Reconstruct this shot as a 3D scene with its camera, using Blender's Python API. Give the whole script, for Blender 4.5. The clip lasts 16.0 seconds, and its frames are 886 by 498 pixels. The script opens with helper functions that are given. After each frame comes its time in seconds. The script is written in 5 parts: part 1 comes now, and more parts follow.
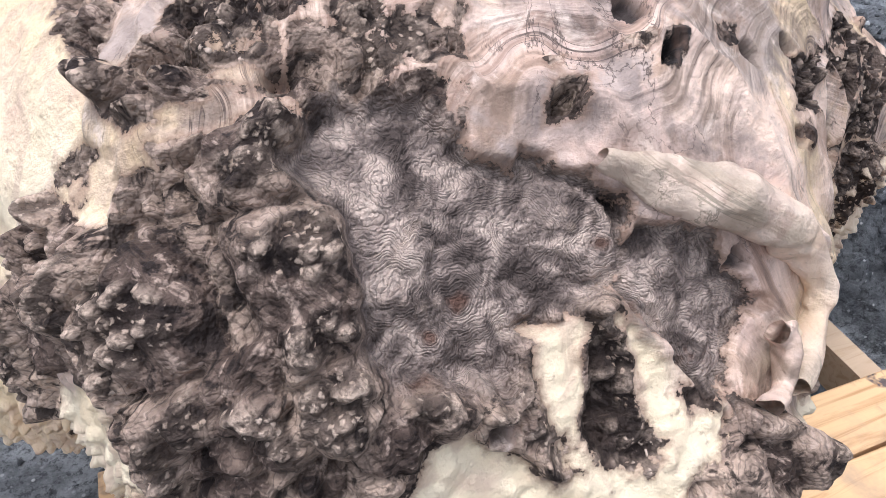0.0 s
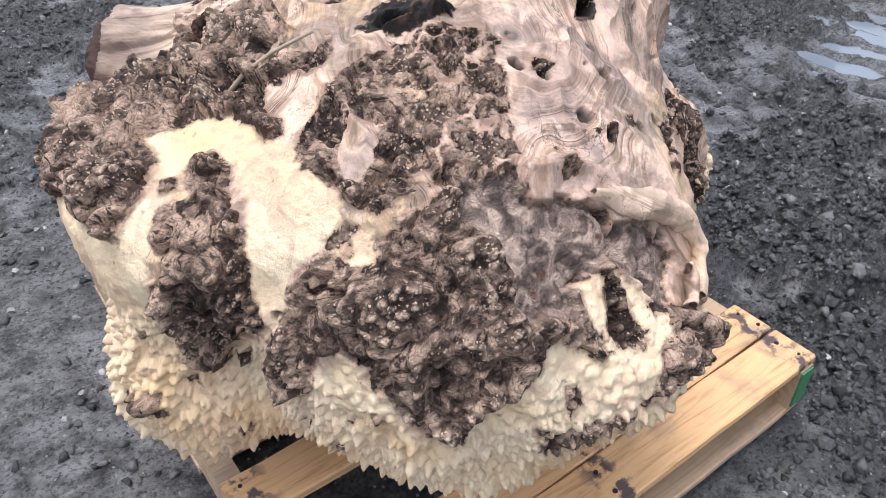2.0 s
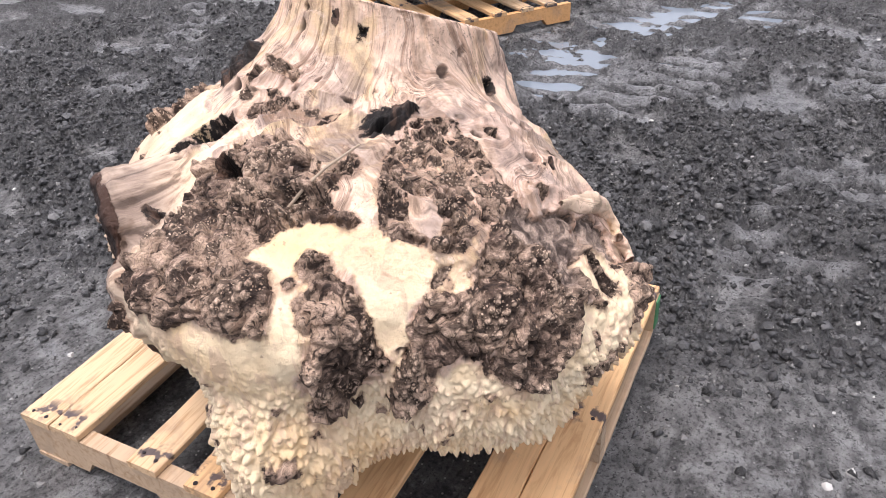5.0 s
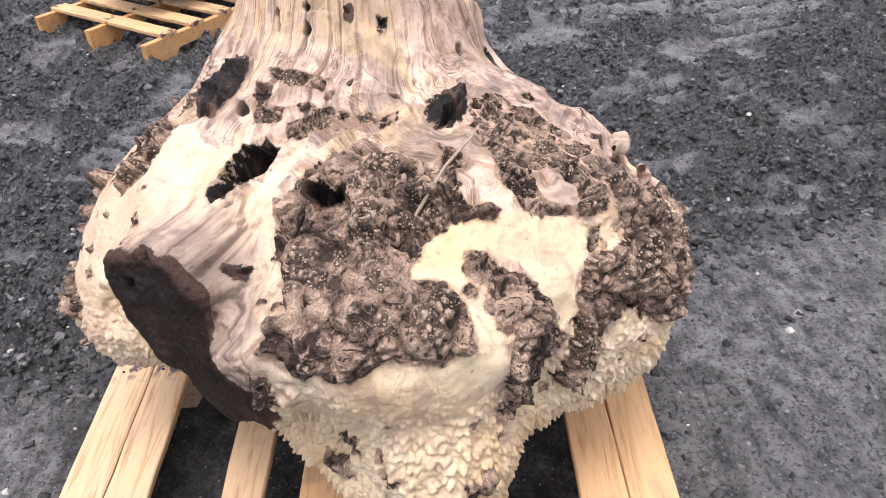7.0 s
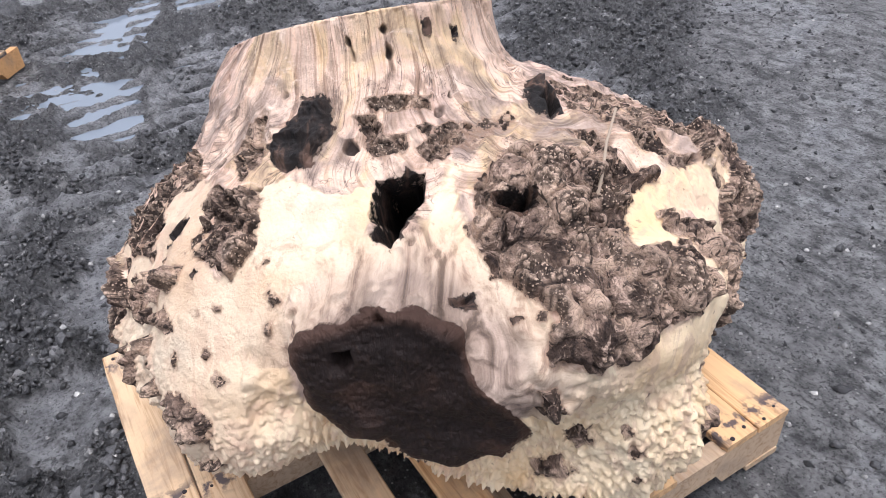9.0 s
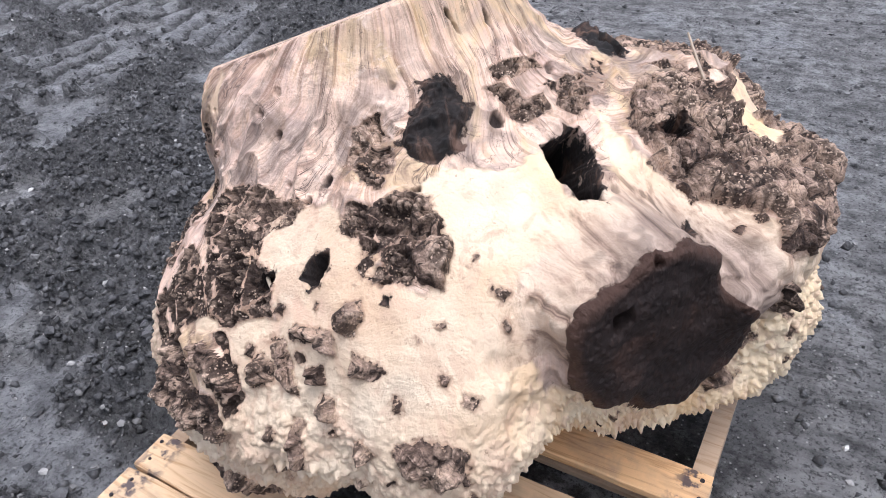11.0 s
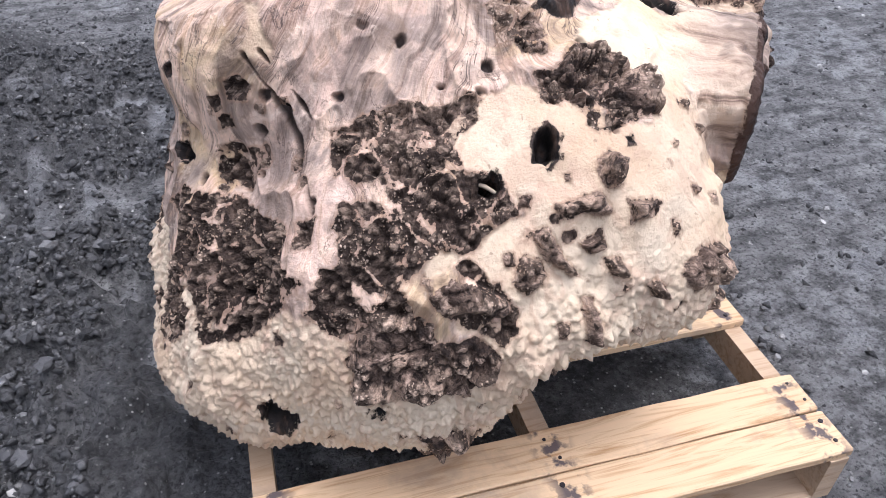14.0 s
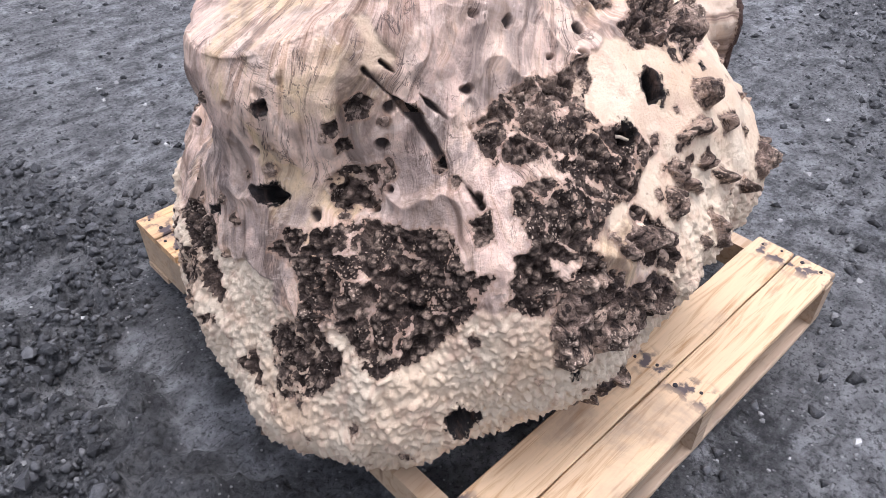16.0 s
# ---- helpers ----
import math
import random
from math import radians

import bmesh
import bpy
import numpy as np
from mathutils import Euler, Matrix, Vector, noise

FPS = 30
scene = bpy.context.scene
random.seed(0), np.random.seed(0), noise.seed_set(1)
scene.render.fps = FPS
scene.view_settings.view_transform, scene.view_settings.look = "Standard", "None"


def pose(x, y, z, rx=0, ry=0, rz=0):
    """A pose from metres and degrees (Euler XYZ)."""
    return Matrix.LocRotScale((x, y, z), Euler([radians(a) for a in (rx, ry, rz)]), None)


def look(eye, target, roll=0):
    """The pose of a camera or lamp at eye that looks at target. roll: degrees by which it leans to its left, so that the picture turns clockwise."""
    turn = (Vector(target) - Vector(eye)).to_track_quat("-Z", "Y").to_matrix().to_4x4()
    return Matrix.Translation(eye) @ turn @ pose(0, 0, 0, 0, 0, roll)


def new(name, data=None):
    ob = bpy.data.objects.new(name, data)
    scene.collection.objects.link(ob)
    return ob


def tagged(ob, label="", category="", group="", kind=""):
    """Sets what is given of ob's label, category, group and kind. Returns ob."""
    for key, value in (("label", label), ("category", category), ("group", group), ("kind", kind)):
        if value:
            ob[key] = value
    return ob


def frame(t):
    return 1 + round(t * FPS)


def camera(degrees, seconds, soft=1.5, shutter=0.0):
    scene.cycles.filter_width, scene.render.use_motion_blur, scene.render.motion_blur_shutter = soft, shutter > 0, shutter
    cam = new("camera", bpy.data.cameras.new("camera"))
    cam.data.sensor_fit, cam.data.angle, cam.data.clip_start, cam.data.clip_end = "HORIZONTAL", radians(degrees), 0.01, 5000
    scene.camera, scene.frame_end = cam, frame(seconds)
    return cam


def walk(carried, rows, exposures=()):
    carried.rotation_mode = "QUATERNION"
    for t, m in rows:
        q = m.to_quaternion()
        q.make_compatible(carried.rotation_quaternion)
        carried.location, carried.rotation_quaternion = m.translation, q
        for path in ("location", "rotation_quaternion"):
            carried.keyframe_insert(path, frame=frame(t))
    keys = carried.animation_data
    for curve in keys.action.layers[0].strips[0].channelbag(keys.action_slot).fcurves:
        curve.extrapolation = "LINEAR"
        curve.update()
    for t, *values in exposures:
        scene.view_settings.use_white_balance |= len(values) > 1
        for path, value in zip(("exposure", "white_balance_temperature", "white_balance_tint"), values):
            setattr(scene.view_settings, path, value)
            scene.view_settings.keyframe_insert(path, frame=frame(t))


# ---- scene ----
cam = camera(61.1, 16.0, soft=0.6)

PATH = [
    (0, (-0.296, -0.803, 0.953), (0.247, 0.581, -0.385), 0.4),
    (0.5, (-0.355, -0.883, 0.996), (0.27, 0.494, -0.313), 0.4),
    (1, (-0.43, -0.943, 1.05), (0.3, 0.402, -0.238), 0.8),
    (1.5, (-0.525, -0.96, 1.108), (0.318, 0.349, -0.147), 1.0),
    (2, (-0.65, -0.978, 1.178), (0.298, 0.288, -0.047), 0.7),
    (2.5, (-0.75, -1.005, 1.248), (0.305, 0.207, 0.058), 0.5),
    (3, (-0.842, -1.038, 1.3), (0.303, 0.122, 0.141), -0.1),
    (3.5, (-0.964, -1.051, 1.321), (0.26, 0.045, 0.18), -0.8),
    (4, (-1.038, -1.033, 1.344), (0.269, -0.025, 0.213), -1.2),
    (4.2, (-1.06, -1.006, 1.346), (0.279, -0.036, 0.222), -1.5),
    (6.3, (-1.247, -0.463, 1.349), (0.356, -0.145, 0.196), -3.3),
    (6.5, (-1.248, -0.399, 1.37), (0.35, -0.164, 0.191), -3.4),
    (7, (-1.275, -0.208, 1.377), (0.336, -0.174, 0.194), -3.9),
    (7.5, (-1.269, -0.048, 1.38), (0.335, -0.236, 0.201), -3.9),
    (8, (-1.197, 0.146, 1.39), (0.369, -0.262, 0.214), -3.9),
    (8.5, (-1.141, 0.321, 1.397), (0.362, -0.279, 0.222), -3.9),
    (9, (-1.089, 0.519, 1.39), (0.33, -0.253, 0.212), -4.1),
    (9.5, (-1.028, 0.655, 1.38), (0.286, -0.287, 0.202), -3.8),
    (10, (-0.895, 0.795, 1.368), (0.287, -0.306, 0.189), -3.7),
    (10.2, (-0.83, 0.855, 1.363), (0.292, -0.309, 0.186), -3.7),
    (12.3, (-0.134, 1.148, 1.278), (0.159, -0.417, 0.068), -3.2),
    (12.5, (-0.083, 1.163, 1.275), (0.12, -0.398, 0.041), -2.8),
    (13, (0.073, 1.231, 1.241), (0.051, -0.339, 0.003), -1.4),
    (13.5, (0.231, 1.255, 1.224), (0.001, -0.299, -0.013), -0.2),
    (14, (0.409, 1.205, 1.208), (-0.021, -0.31, -0.025), 0.0),
    (14.5, (0.526, 1.167, 1.212), (-0.075, -0.285, -0.026), -0.2),
    (15, (0.682, 1.095, 1.217), (-0.074, -0.267, -0.036), -0.5),
    (15.5, (0.84, 1.024, 1.23), (-0.064, -0.23, -0.04), -0.9),
    (16, (0.941, 0.92, 1.229), (-0.101, -0.205, -0.055), -1.2),
]
EXPOSURE = ((0.0, 0.14, 5700, 11), (2.0, 0.14, 6050, 13), (4.0, 0.24, 6500, 17), (7.0, 0.16, 6450, 17), (9.5, 0.06, 6050, 15), (13.0, 0.14, 5950, 16), (16.0, 0.18, 5900, 17))
walk(cam, [(t, look(eye, target, roll)) for t, eye, target, roll in PATH], EXPOSURE)

# ---- daylight: bright overcast ----
world = bpy.data.worlds.new("overcast_sky")
scene.world = world
world.use_nodes = True
wn = world.node_tree
sky = wn.nodes.new("ShaderNodeTexSky")
sky.sky_type, sky.sun_disc = "NISHITA", False
sky.sun_elevation, sky.sun_rotation = radians(80), radians(290)
sky.air_density, sky.dust_density, sky.ozone_density = 1.0, 4.0, 1.0
grey = wn.nodes.new("ShaderNodeHueSaturation")
grey.inputs["Saturation"].default_value = 0.3
wn.links.new(sky.outputs[0], grey.inputs["Color"])
back = wn.nodes["Background"]
back.inputs["Strength"].default_value = 0.265
wn.links.new(grey.outputs[0], back.inputs["Color"])
sun = new("sun", bpy.data.lights.new("sun", "SUN"))
sun.data.energy, sun.data.angle, sun.data.color = 1.5, radians(25), (1.0, 0.97, 0.93)
sun.matrix_world = look((-0.42, 0.15, 2.6), (0, 0, 0))


# ---- vector noise ----
def hash_bits(i, j, k, s):
    h = i.astype(np.uint32) * np.uint32(374761393) + j.astype(np.uint32) * np.uint32(668265263) + k.astype(np.uint32) * np.uint32(2246822519) + np.uint32(s * 974711)
    h = (h ^ (h >> np.uint32(13))) * np.uint32(1274126177)
    h = (h ^ (h >> np.uint32(16))) * np.uint32(2654435769)
    return h ^ (h >> np.uint32(15))


def hash3(i, j, k, s):
    return (hash_bits(i, j, k, s) & np.uint32(0xFFFFFF)).astype(np.float32) / 16777215.0


def smooth_noise(p, size, seed=0):
    """Value noise in -1..1 with features of about that size."""
    q = (p / size).astype(np.float32)
    c = np.floor(q)
    f, c = q - c, c.astype(np.int32)
    f = f * f * f * (f * (f * 6 - 15) + 10)
    out = 0
    for a in (0, 1):
        for b in (0, 1):
            for d in (0, 1):
                w = (f[:, 0] if a else 1 - f[:, 0]) * (f[:, 1] if b else 1 - f[:, 1]) * (f[:, 2] if d else 1 - f[:, 2])
                out = out + w * hash3(c[:, 0] + a, c[:, 1] + b, c[:, 2] + d, seed)
    return out * 2 - 1


def fractal(p, size, octaves, seed=0, gain=0.5):
    out, amp, total = 0, 1.0, 0.0
    for o in range(octaves):
        out = out + amp * smooth_noise(p, size / 2 ** o, seed + o * 17)
        total += amp
        amp *= gain
    return out / total


def cells(p, size, seed=0):
    """Distance to the nearest and second nearest cell centre (in cells), and that cell's random number."""
    q = (p / size).astype(np.float32)
    c = np.floor(q)
    f, c = q - c, c.astype(np.int32)
    best = np.full(len(p), 81.0, np.float32)
    second, rnd = best.copy(), np.zeros(len(p), np.uint32)
    for a in (-1, 0, 1):
        for b in (-1, 0, 1):
            for d in (-1, 0, 1):
                h = hash_bits(c[:, 0] + a, c[:, 1] + b, c[:, 2] + d, seed)
                e = (f[:, 0] - a - (h & 1023) * np.float32(1 / 1023)) ** 2
                e += (f[:, 1] - b - ((h >> 10) & 1023) * np.float32(1 / 1023)) ** 2
                e += (f[:, 2] - d - ((h >> 20) & 1023) * np.float32(1 / 1023)) ** 2
                near = e < best
                second = np.where(near, best, np.minimum(second, e))
                rnd = np.where(near, h, rnd)
                best = np.where(near, e, best)
    return np.sqrt(best), np.sqrt(second), ((rnd * np.uint32(2654435769)) >> np.uint32(8)).astype(np.float32) / 16777215.0


def dome(f, wide):
    return np.sqrt(np.clip(1 - (f / wide) ** 2, 0, 1))


def ramp(x, lo, hi):
    x = np.clip((x - lo) / (hi - lo), 0, 1)
    return x * x * (3 - 2 * x)


# ---- materials ----
class Nodes:
    """A short way to write a node material."""

    def __init__(self, name):
        self.mat = bpy.data.materials.new(name)
        self.mat.use_nodes = True
        self.tree = self.mat.node_tree
        self.bsdf = self.tree.nodes["Principled BSDF"]
        self.coord = self.node("ShaderNodeTexCoord").outputs["Object"]

    def node(self, kind, **values):
        n = self.tree.nodes.new(kind)
        for key, value in values.items():
            if key in n.inputs.keys():
                self.put(n.inputs[key], value)
        return n

    def put(self, socket, value):
        if isinstance(value, bpy.types.NodeSocket):
            self.tree.links.new(value, socket)
        elif isinstance(value, tuple) and len(value) == 3 and socket.type == "RGBA":
            socket.default_value = (*value, 1)
        else:
            socket.default_value = value

    def mapped(self, scale):
        return self.node("ShaderNodeMapping", Vector=self.coord, Scale=scale).outputs[0]

    def noise(self, scale, detail=4.0, vector=None, rough=0.55, distort=0.0):
        return self.node("ShaderNodeTexNoise", Vector=vector or self.coord, Scale=scale, Detail=detail, Roughness=rough, Distortion=distort).outputs["Fac"]

    def cell(self, scale, vector=None, out="Distance"):
        return self.node("ShaderNodeTexVoronoi", Vector=vector or self.coord, Scale=scale).outputs[out]

    def steps(self, fac, *stops):
        n = self.node("ShaderNodeValToRGB", Fac=fac)
        e = n.color_ramp.elements
        while len(e) < len(stops):
            e.new(0.5)
        for el, (at, col) in zip(e, stops):
            el.position = at
            el.color = (*col, 1) if isinstance(col, tuple) else (col, col, col, 1)
        return n.outputs[0]

    def mix(self, fac, a, b, blend="MIX"):
        n = self.tree.nodes.new("ShaderNodeMix")
        n.data_type, n.blend_type = "RGBA", blend
        self.put(n.inputs[0], fac), self.put(n.inputs[6], a), self.put(n.inputs[7], b)
        return n.outputs[2]

    def math(self, op, a, b=0.0):
        n = self.tree.nodes.new("ShaderNodeMath")
        n.operation = op
        self.put(n.inputs[0], a), self.put(n.inputs[1], b)
        return n.outputs[0]

    def attr(self, name):
        n = self.tree.nodes.new("ShaderNodeAttribute")
        n.attribute_name = name
        return n.outputs["Fac"]

    def done(self, colour, rough=0.7, bump=None, depth=0.002, strength=0.6, spec=0.4):
        self.put(self.bsdf.inputs["Base Color"], colour)
        self.put(self.bsdf.inputs["Roughness"], rough)
        self.put(self.bsdf.inputs["Specular IOR Level"], spec)
        if bump is not None:
            b = self.node("ShaderNodeBump", Height=bump, Strength=strength, Distance=depth)
            self.tree.links.new(b.outputs[0], self.bsdf.inputs["Normal"])
        return self.mat


def wood_layer(m, fine):
    """The bared burl: cream fresh wood and pink-grey weathered wood, by the mesh's own layers."""
    trunk = m.attr("trunk")
    flow = m.noise(7.0, 7, m.mapped((1, 1, 0.55)), 0.6, 2.6)
    worn = m.noise(13.0, 5, rough=0.6, distort=0.5)
    xyz = m.node("ShaderNodeSeparateXYZ", Vector=m.coord).outputs
    along = m.node("ShaderNodeCombineXYZ", X=m.math("MULTIPLY", m.attr("grain"), 46.0), Y=m.math("MULTIPLY", xyz[2], 3.0)).outputs[0]
    band = m.noise(1.0, 5, along, 0.68)
    tight = m.noise(3.4, 4, along, 0.62)
    tone = m.noise(5.0, 5, m.mapped((1, 1, 0.7)), 0.55, 1.0)
    hue = m.steps(tone, (0.30, (0.40, 0.30, 0.245)), (0.40, (0.66, 0.475, 0.385)), (0.47, (0.78, 0.58, 0.455)), (0.54, (0.72, 0.52, 0.40)), (0.60, (0.68, 0.50, 0.315)), (0.70, (0.38, 0.285, 0.225)))
    shade = m.steps(band, (0.30, (0.20, 0.155, 0.13)), (0.38, (0.60, 0.53, 0.48)), (0.47, (1.0, 1.0, 1.0)), (0.56, (1.08, 1.06, 1.02)), (0.64, (0.78, 0.70, 0.60)), (0.72, (0.42, 0.34, 0.29)))
    weather = m.mix(m.math("ADD", 0.8, m.math("MULTIPLY", trunk, 0.2)), hue, m.mix(1.0, hue, shade, "MULTIPLY"))
    grey = m.noise(9.0, 6, m.mapped((1, 1, 0.5)), 0.62, 1.2)
    weather = m.mix(m.math("MULTIPLY", m.steps(grey, (0.48, 0.0), (0.60, 0.85)), m.math("SUBTRACT", 1.0, m.math("MULTIPLY", trunk, 0.6))), weather, m.steps(band, (0.36, (0.085, 0.062, 0.052)), (0.5, (0.25, 0.19, 0.16)), (0.62, (0.46, 0.36, 0.31))))
    weather = m.mix(m.math("MULTIPLY", m.steps(flow, (0.38, 0.85), (0.48, 0.0)), m.steps(tight, (0.4, 1.0), (0.6, 0.5))), weather, (0.25, 0.17, 0.12))
    weather = m.mix(m.steps(m.noise(19.0, 6, rough=0.66, distort=1.0), (0.58, 0.0), (0.68, 0.7)), weather, (0.80, 0.635, 0.52))
    weather = m.mix(m.math("MULTIPLY", m.steps(tight, (0.34, 0.6), (0.42, 0.0)), m.steps(worn, (0.46, 0.0), (0.60, 1.0))), weather, (0.16, 0.11, 0.085))
    weather = m.mix(m.steps(fine, (0.58, 0.0), (0.70, 0.45)), weather, (0.20, 0.14, 0.11))
    # a few dark lines of figure that follow the grain
    for field, at, wide in ((band, 0.43, 0.012), (flow, 0.53, 0.007)):
        line = m.steps(m.math("ABSOLUTE", m.math("SUBTRACT", field, at)), (wide * 0.4, 0.9), (wide, 0.0))
        weather = m.mix(m.math("MULTIPLY", line, m.steps(worn, (0.46, 0.0), (0.58, 1.0))), weather, (0.10, 0.068, 0.055))
    patch = m.noise(6.0, 5, distort=0.7)
    cool = m.steps(patch, (0.30, (0.60, 0.43, 0.29)), (0.44, (0.67, 0.52, 0.37)), (0.58, (0.71, 0.58, 0.43)))
    warm = m.steps(patch, (0.30, (0.74, 0.52, 0.29)), (0.44, (0.80, 0.62, 0.40)), (0.60, (0.82, 0.68, 0.48)))
    cream = m.mix(m.attr("warm"), cool, warm)
    silk = m.noise(20.0, 6, m.mapped((1, 1, 0.35)), 0.6, 1.6)
    cream = m.mix(m.steps(silk, (0.40, 0.65), (0.48, 0.0)), cream, (0.58, 0.41, 0.29))
    blush = m.noise(16.0, 5, distort=0.8)
    cream = m.mix(m.steps(blush, (0.54, 0.0), (0.72, 0.55)), cream, (0.62, 0.41, 0.30))
    fleck = m.noise(75.0, 4)
    cream = m.mix(m.steps(fleck, (0.66, 0.0), (0.72, 0.7)), cream, (0.34, 0.23, 0.16))
    colour = m.mix(m.attr("cream"), weather, cream)
    # the sawn limb: long grain towards the cut
    turned = m.node("ShaderNodeMapping", Vector=m.coord, Rotation=(0.0, 0.0, radians(-149.5))).outputs[0]
    long = m.noise(24.0, 6, m.node("ShaderNodeMapping", Vector=turned, Scale=(0.09, 1.0, 1.0)).outputs[0], 0.62, 1.0)
    limb = m.steps(long, (0.36, (0.17, 0.11, 0.08)), (0.43, (0.42, 0.29, 0.21)), (0.50, (0.62, 0.47, 0.345)), (0.60, (0.68, 0.545, 0.41)), (0.66, (0.40, 0.29, 0.22)))
    colour = m.mix(m.math("MULTIPLY", m.attr("limb"), 0.9), colour, limb)
    grey_end = m.steps(long, (0.40, (0.10, 0.072, 0.058)), (0.52, (0.27, 0.20, 0.165)), (0.64, (0.46, 0.35, 0.285)))
    colour = m.mix(m.math("MULTIPLY", m.attr("weathered"), 0.85), colour, grey_end)
    # stain of pits and blotches, with shade painted into splits and hollows
    colour = m.mix(m.attr("stain_and_shade"), colour, (0.055, 0.040, 0.035))
    bump = m.math("ADD", m.math("MULTIPLY", m.math("MULTIPLY", tight, 0.6), m.math("SUBTRACT", 1.0, m.attr("cream"))), m.math("MULTIPLY", fine, 0.5))
    return colour, m.math("ADD", bump, m.math("MULTIPLY", m.noise(45.0, 5), 0.6))


def bark_layer(m, fine):
    """Knobbly bark: streaked brown sides, dark crowns full of tan beads, and ringed burl eyes on the bare plate."""
    big = m.noise(13.0, 4, distort=0.8)
    mid = m.noise(60.0, 5, rough=0.65)
    bend = m.node("ShaderNodeTexNoise", Vector=m.coord, Scale=26.0, Detail=4.0).outputs["Color"]
    moved = m.tree.nodes.new("ShaderNodeVectorMath")
    moved.operation = "MULTIPLY_ADD"
    m.put(moved.inputs[0], bend), m.put(moved.inputs[1], (0.035, 0.035, 0.035)), m.put(moved.inputs[2], m.coord)
    shaken = m.tree.nodes.new("ShaderNodeVectorMath")
    shaken.operation = "MULTIPLY_ADD"
    m.put(shaken.inputs[0], m.node("ShaderNodeTexNoise", Vector=m.coord, Scale=210.0, Detail=3.0).outputs["Color"]), m.put(shaken.inputs[1], (0.007, 0.007, 0.007)), m.put(shaken.inputs[2], m.coord)
    grit = m.node("ShaderNodeTexVoronoi", Vector=shaken.outputs[0], Scale=190.0)
    swirl = m.noise(24.0, 7, rough=0.62, distort=2.6)
    tone = m.attr("tone")
    dark = m.steps(big, (0.34, (0.040, 0.028, 0.023)), (0.50, (0.125, 0.086, 0.068)), (0.64, (0.34, 0.24, 0.185)))
    pale = m.steps(big, (0.34, (0.25, 0.175, 0.135)), (0.64, (0.62, 0.45, 0.335)))
    colour = m.mix(m.steps(tone, (0.40, 0.0), (0.60, 0.95)), dark, pale)
    colour = m.mix(m.steps(swirl, (0.40, 0.9), (0.47, 0.0)), colour, (0.028, 0.021, 0.019))
    colour = m.mix(m.steps(swirl, (0.55, 0.0), (0.62, 0.65)), colour, (0.60, 0.44, 0.345))
    # burl eyes: growth rings round many small centres
    eye = m.cell(34.0, moved.outputs[0])
    rings = m.math("SINE", m.math("MULTIPLY", eye, 42.0))
    round_eye = m.math("ADD", m.cell(23.0, moved.outputs[0]), m.math("MULTIPLY", m.noise(16.0, 4, distort=0.8), 0.9))
    lines = m.math("SINE", m.math("MULTIPLY", round_eye, 120.0))
    grain = m.steps(m.noise(34.0, 5, distort=1.0), (0.36, (0.085, 0.064, 0.055)), (0.48, (0.25, 0.19, 0.16)), (0.62, (0.56, 0.43, 0.35)))
    grain = m.mix(m.steps(lines, (0.30, 0.0), (0.95, 0.42)), grain, (0.07, 0.05, 0.043))
    grain = m.mix(m.steps(m.cell(23.0, moved.outputs[0]), (0.10, 0.85), (0.20, 0.0)), grain, (0.12, 0.062, 0.044))
    rings = m.math("ADD", m.math("MULTIPLY", rings, m.math("SUBTRACT", 1.0, m.attr("plate"))), m.math("MULTIPLY", m.math("MULTIPLY", lines, m.attr("plate")), 1.2))
    colour = m.mix(m.steps(rings, (0.6, 0.0), (0.98, 0.4)), colour, (0.04, 0.029, 0.025))
    plate = m.attr("plate")
    colour = m.mix(plate, colour, grain)
    pick = m.node("ShaderNodeSeparateColor", Color=grit.outputs["Color"]).outputs[0]
    bead = m.math("MULTIPLY", m.steps(grit.outputs["Distance"], (0.22, 1.0), (0.40, 0.0)), m.steps(pick, (0.22, 0.0), (0.40, 1.0)))
    crown = m.math("MULTIPLY", m.steps(m.attr("crown"), (0.15, 0.0), (0.6, 1.0)), m.math("SUBTRACT", 1.0, m.math("MULTIPLY", plate, 0.9)))
    colour = m.mix(m.math("MULTIPLY", crown, 0.75), colour, (0.026, 0.019, 0.017))
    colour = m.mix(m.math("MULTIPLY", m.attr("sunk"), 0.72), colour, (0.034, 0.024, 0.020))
    colour = m.mix(m.math("MULTIPLY", m.math("MULTIPLY", crown, bead), 0.85), colour, m.steps(big, (0.38, (0.40, 0.28, 0.20)), (0.6, (0.70, 0.54, 0.42))))
    colour = m.mix(m.math("MULTIPLY", m.attr("tip"), m.steps(fine, (0.40, 0.3), (0.55, 1.0))), colour, (0.62, 0.46, 0.35))
    # painted shade in the cracks between knobs
    colour = m.mix(m.attr("stain_and_shade"), colour, (0.014, 0.011, 0.010))
    bump = m.math("ADD", m.math("MULTIPLY", mid, 0.8), m.math("MULTIPLY", fine, 0.6))
    bump = m.math("SUBTRACT", bump, m.math("MULTIPLY", grit.outputs["Distance"], 0.6))
    bump = m.math("SUBTRACT", bump, m.math("MULTIPLY", rings, 0.045))
    return colour, m.math("ADD", bump, m.math("MULTIPLY", m.math("MULTIPLY", swirl, 0.7), m.math("SUBTRACT", 1.0, plate)))


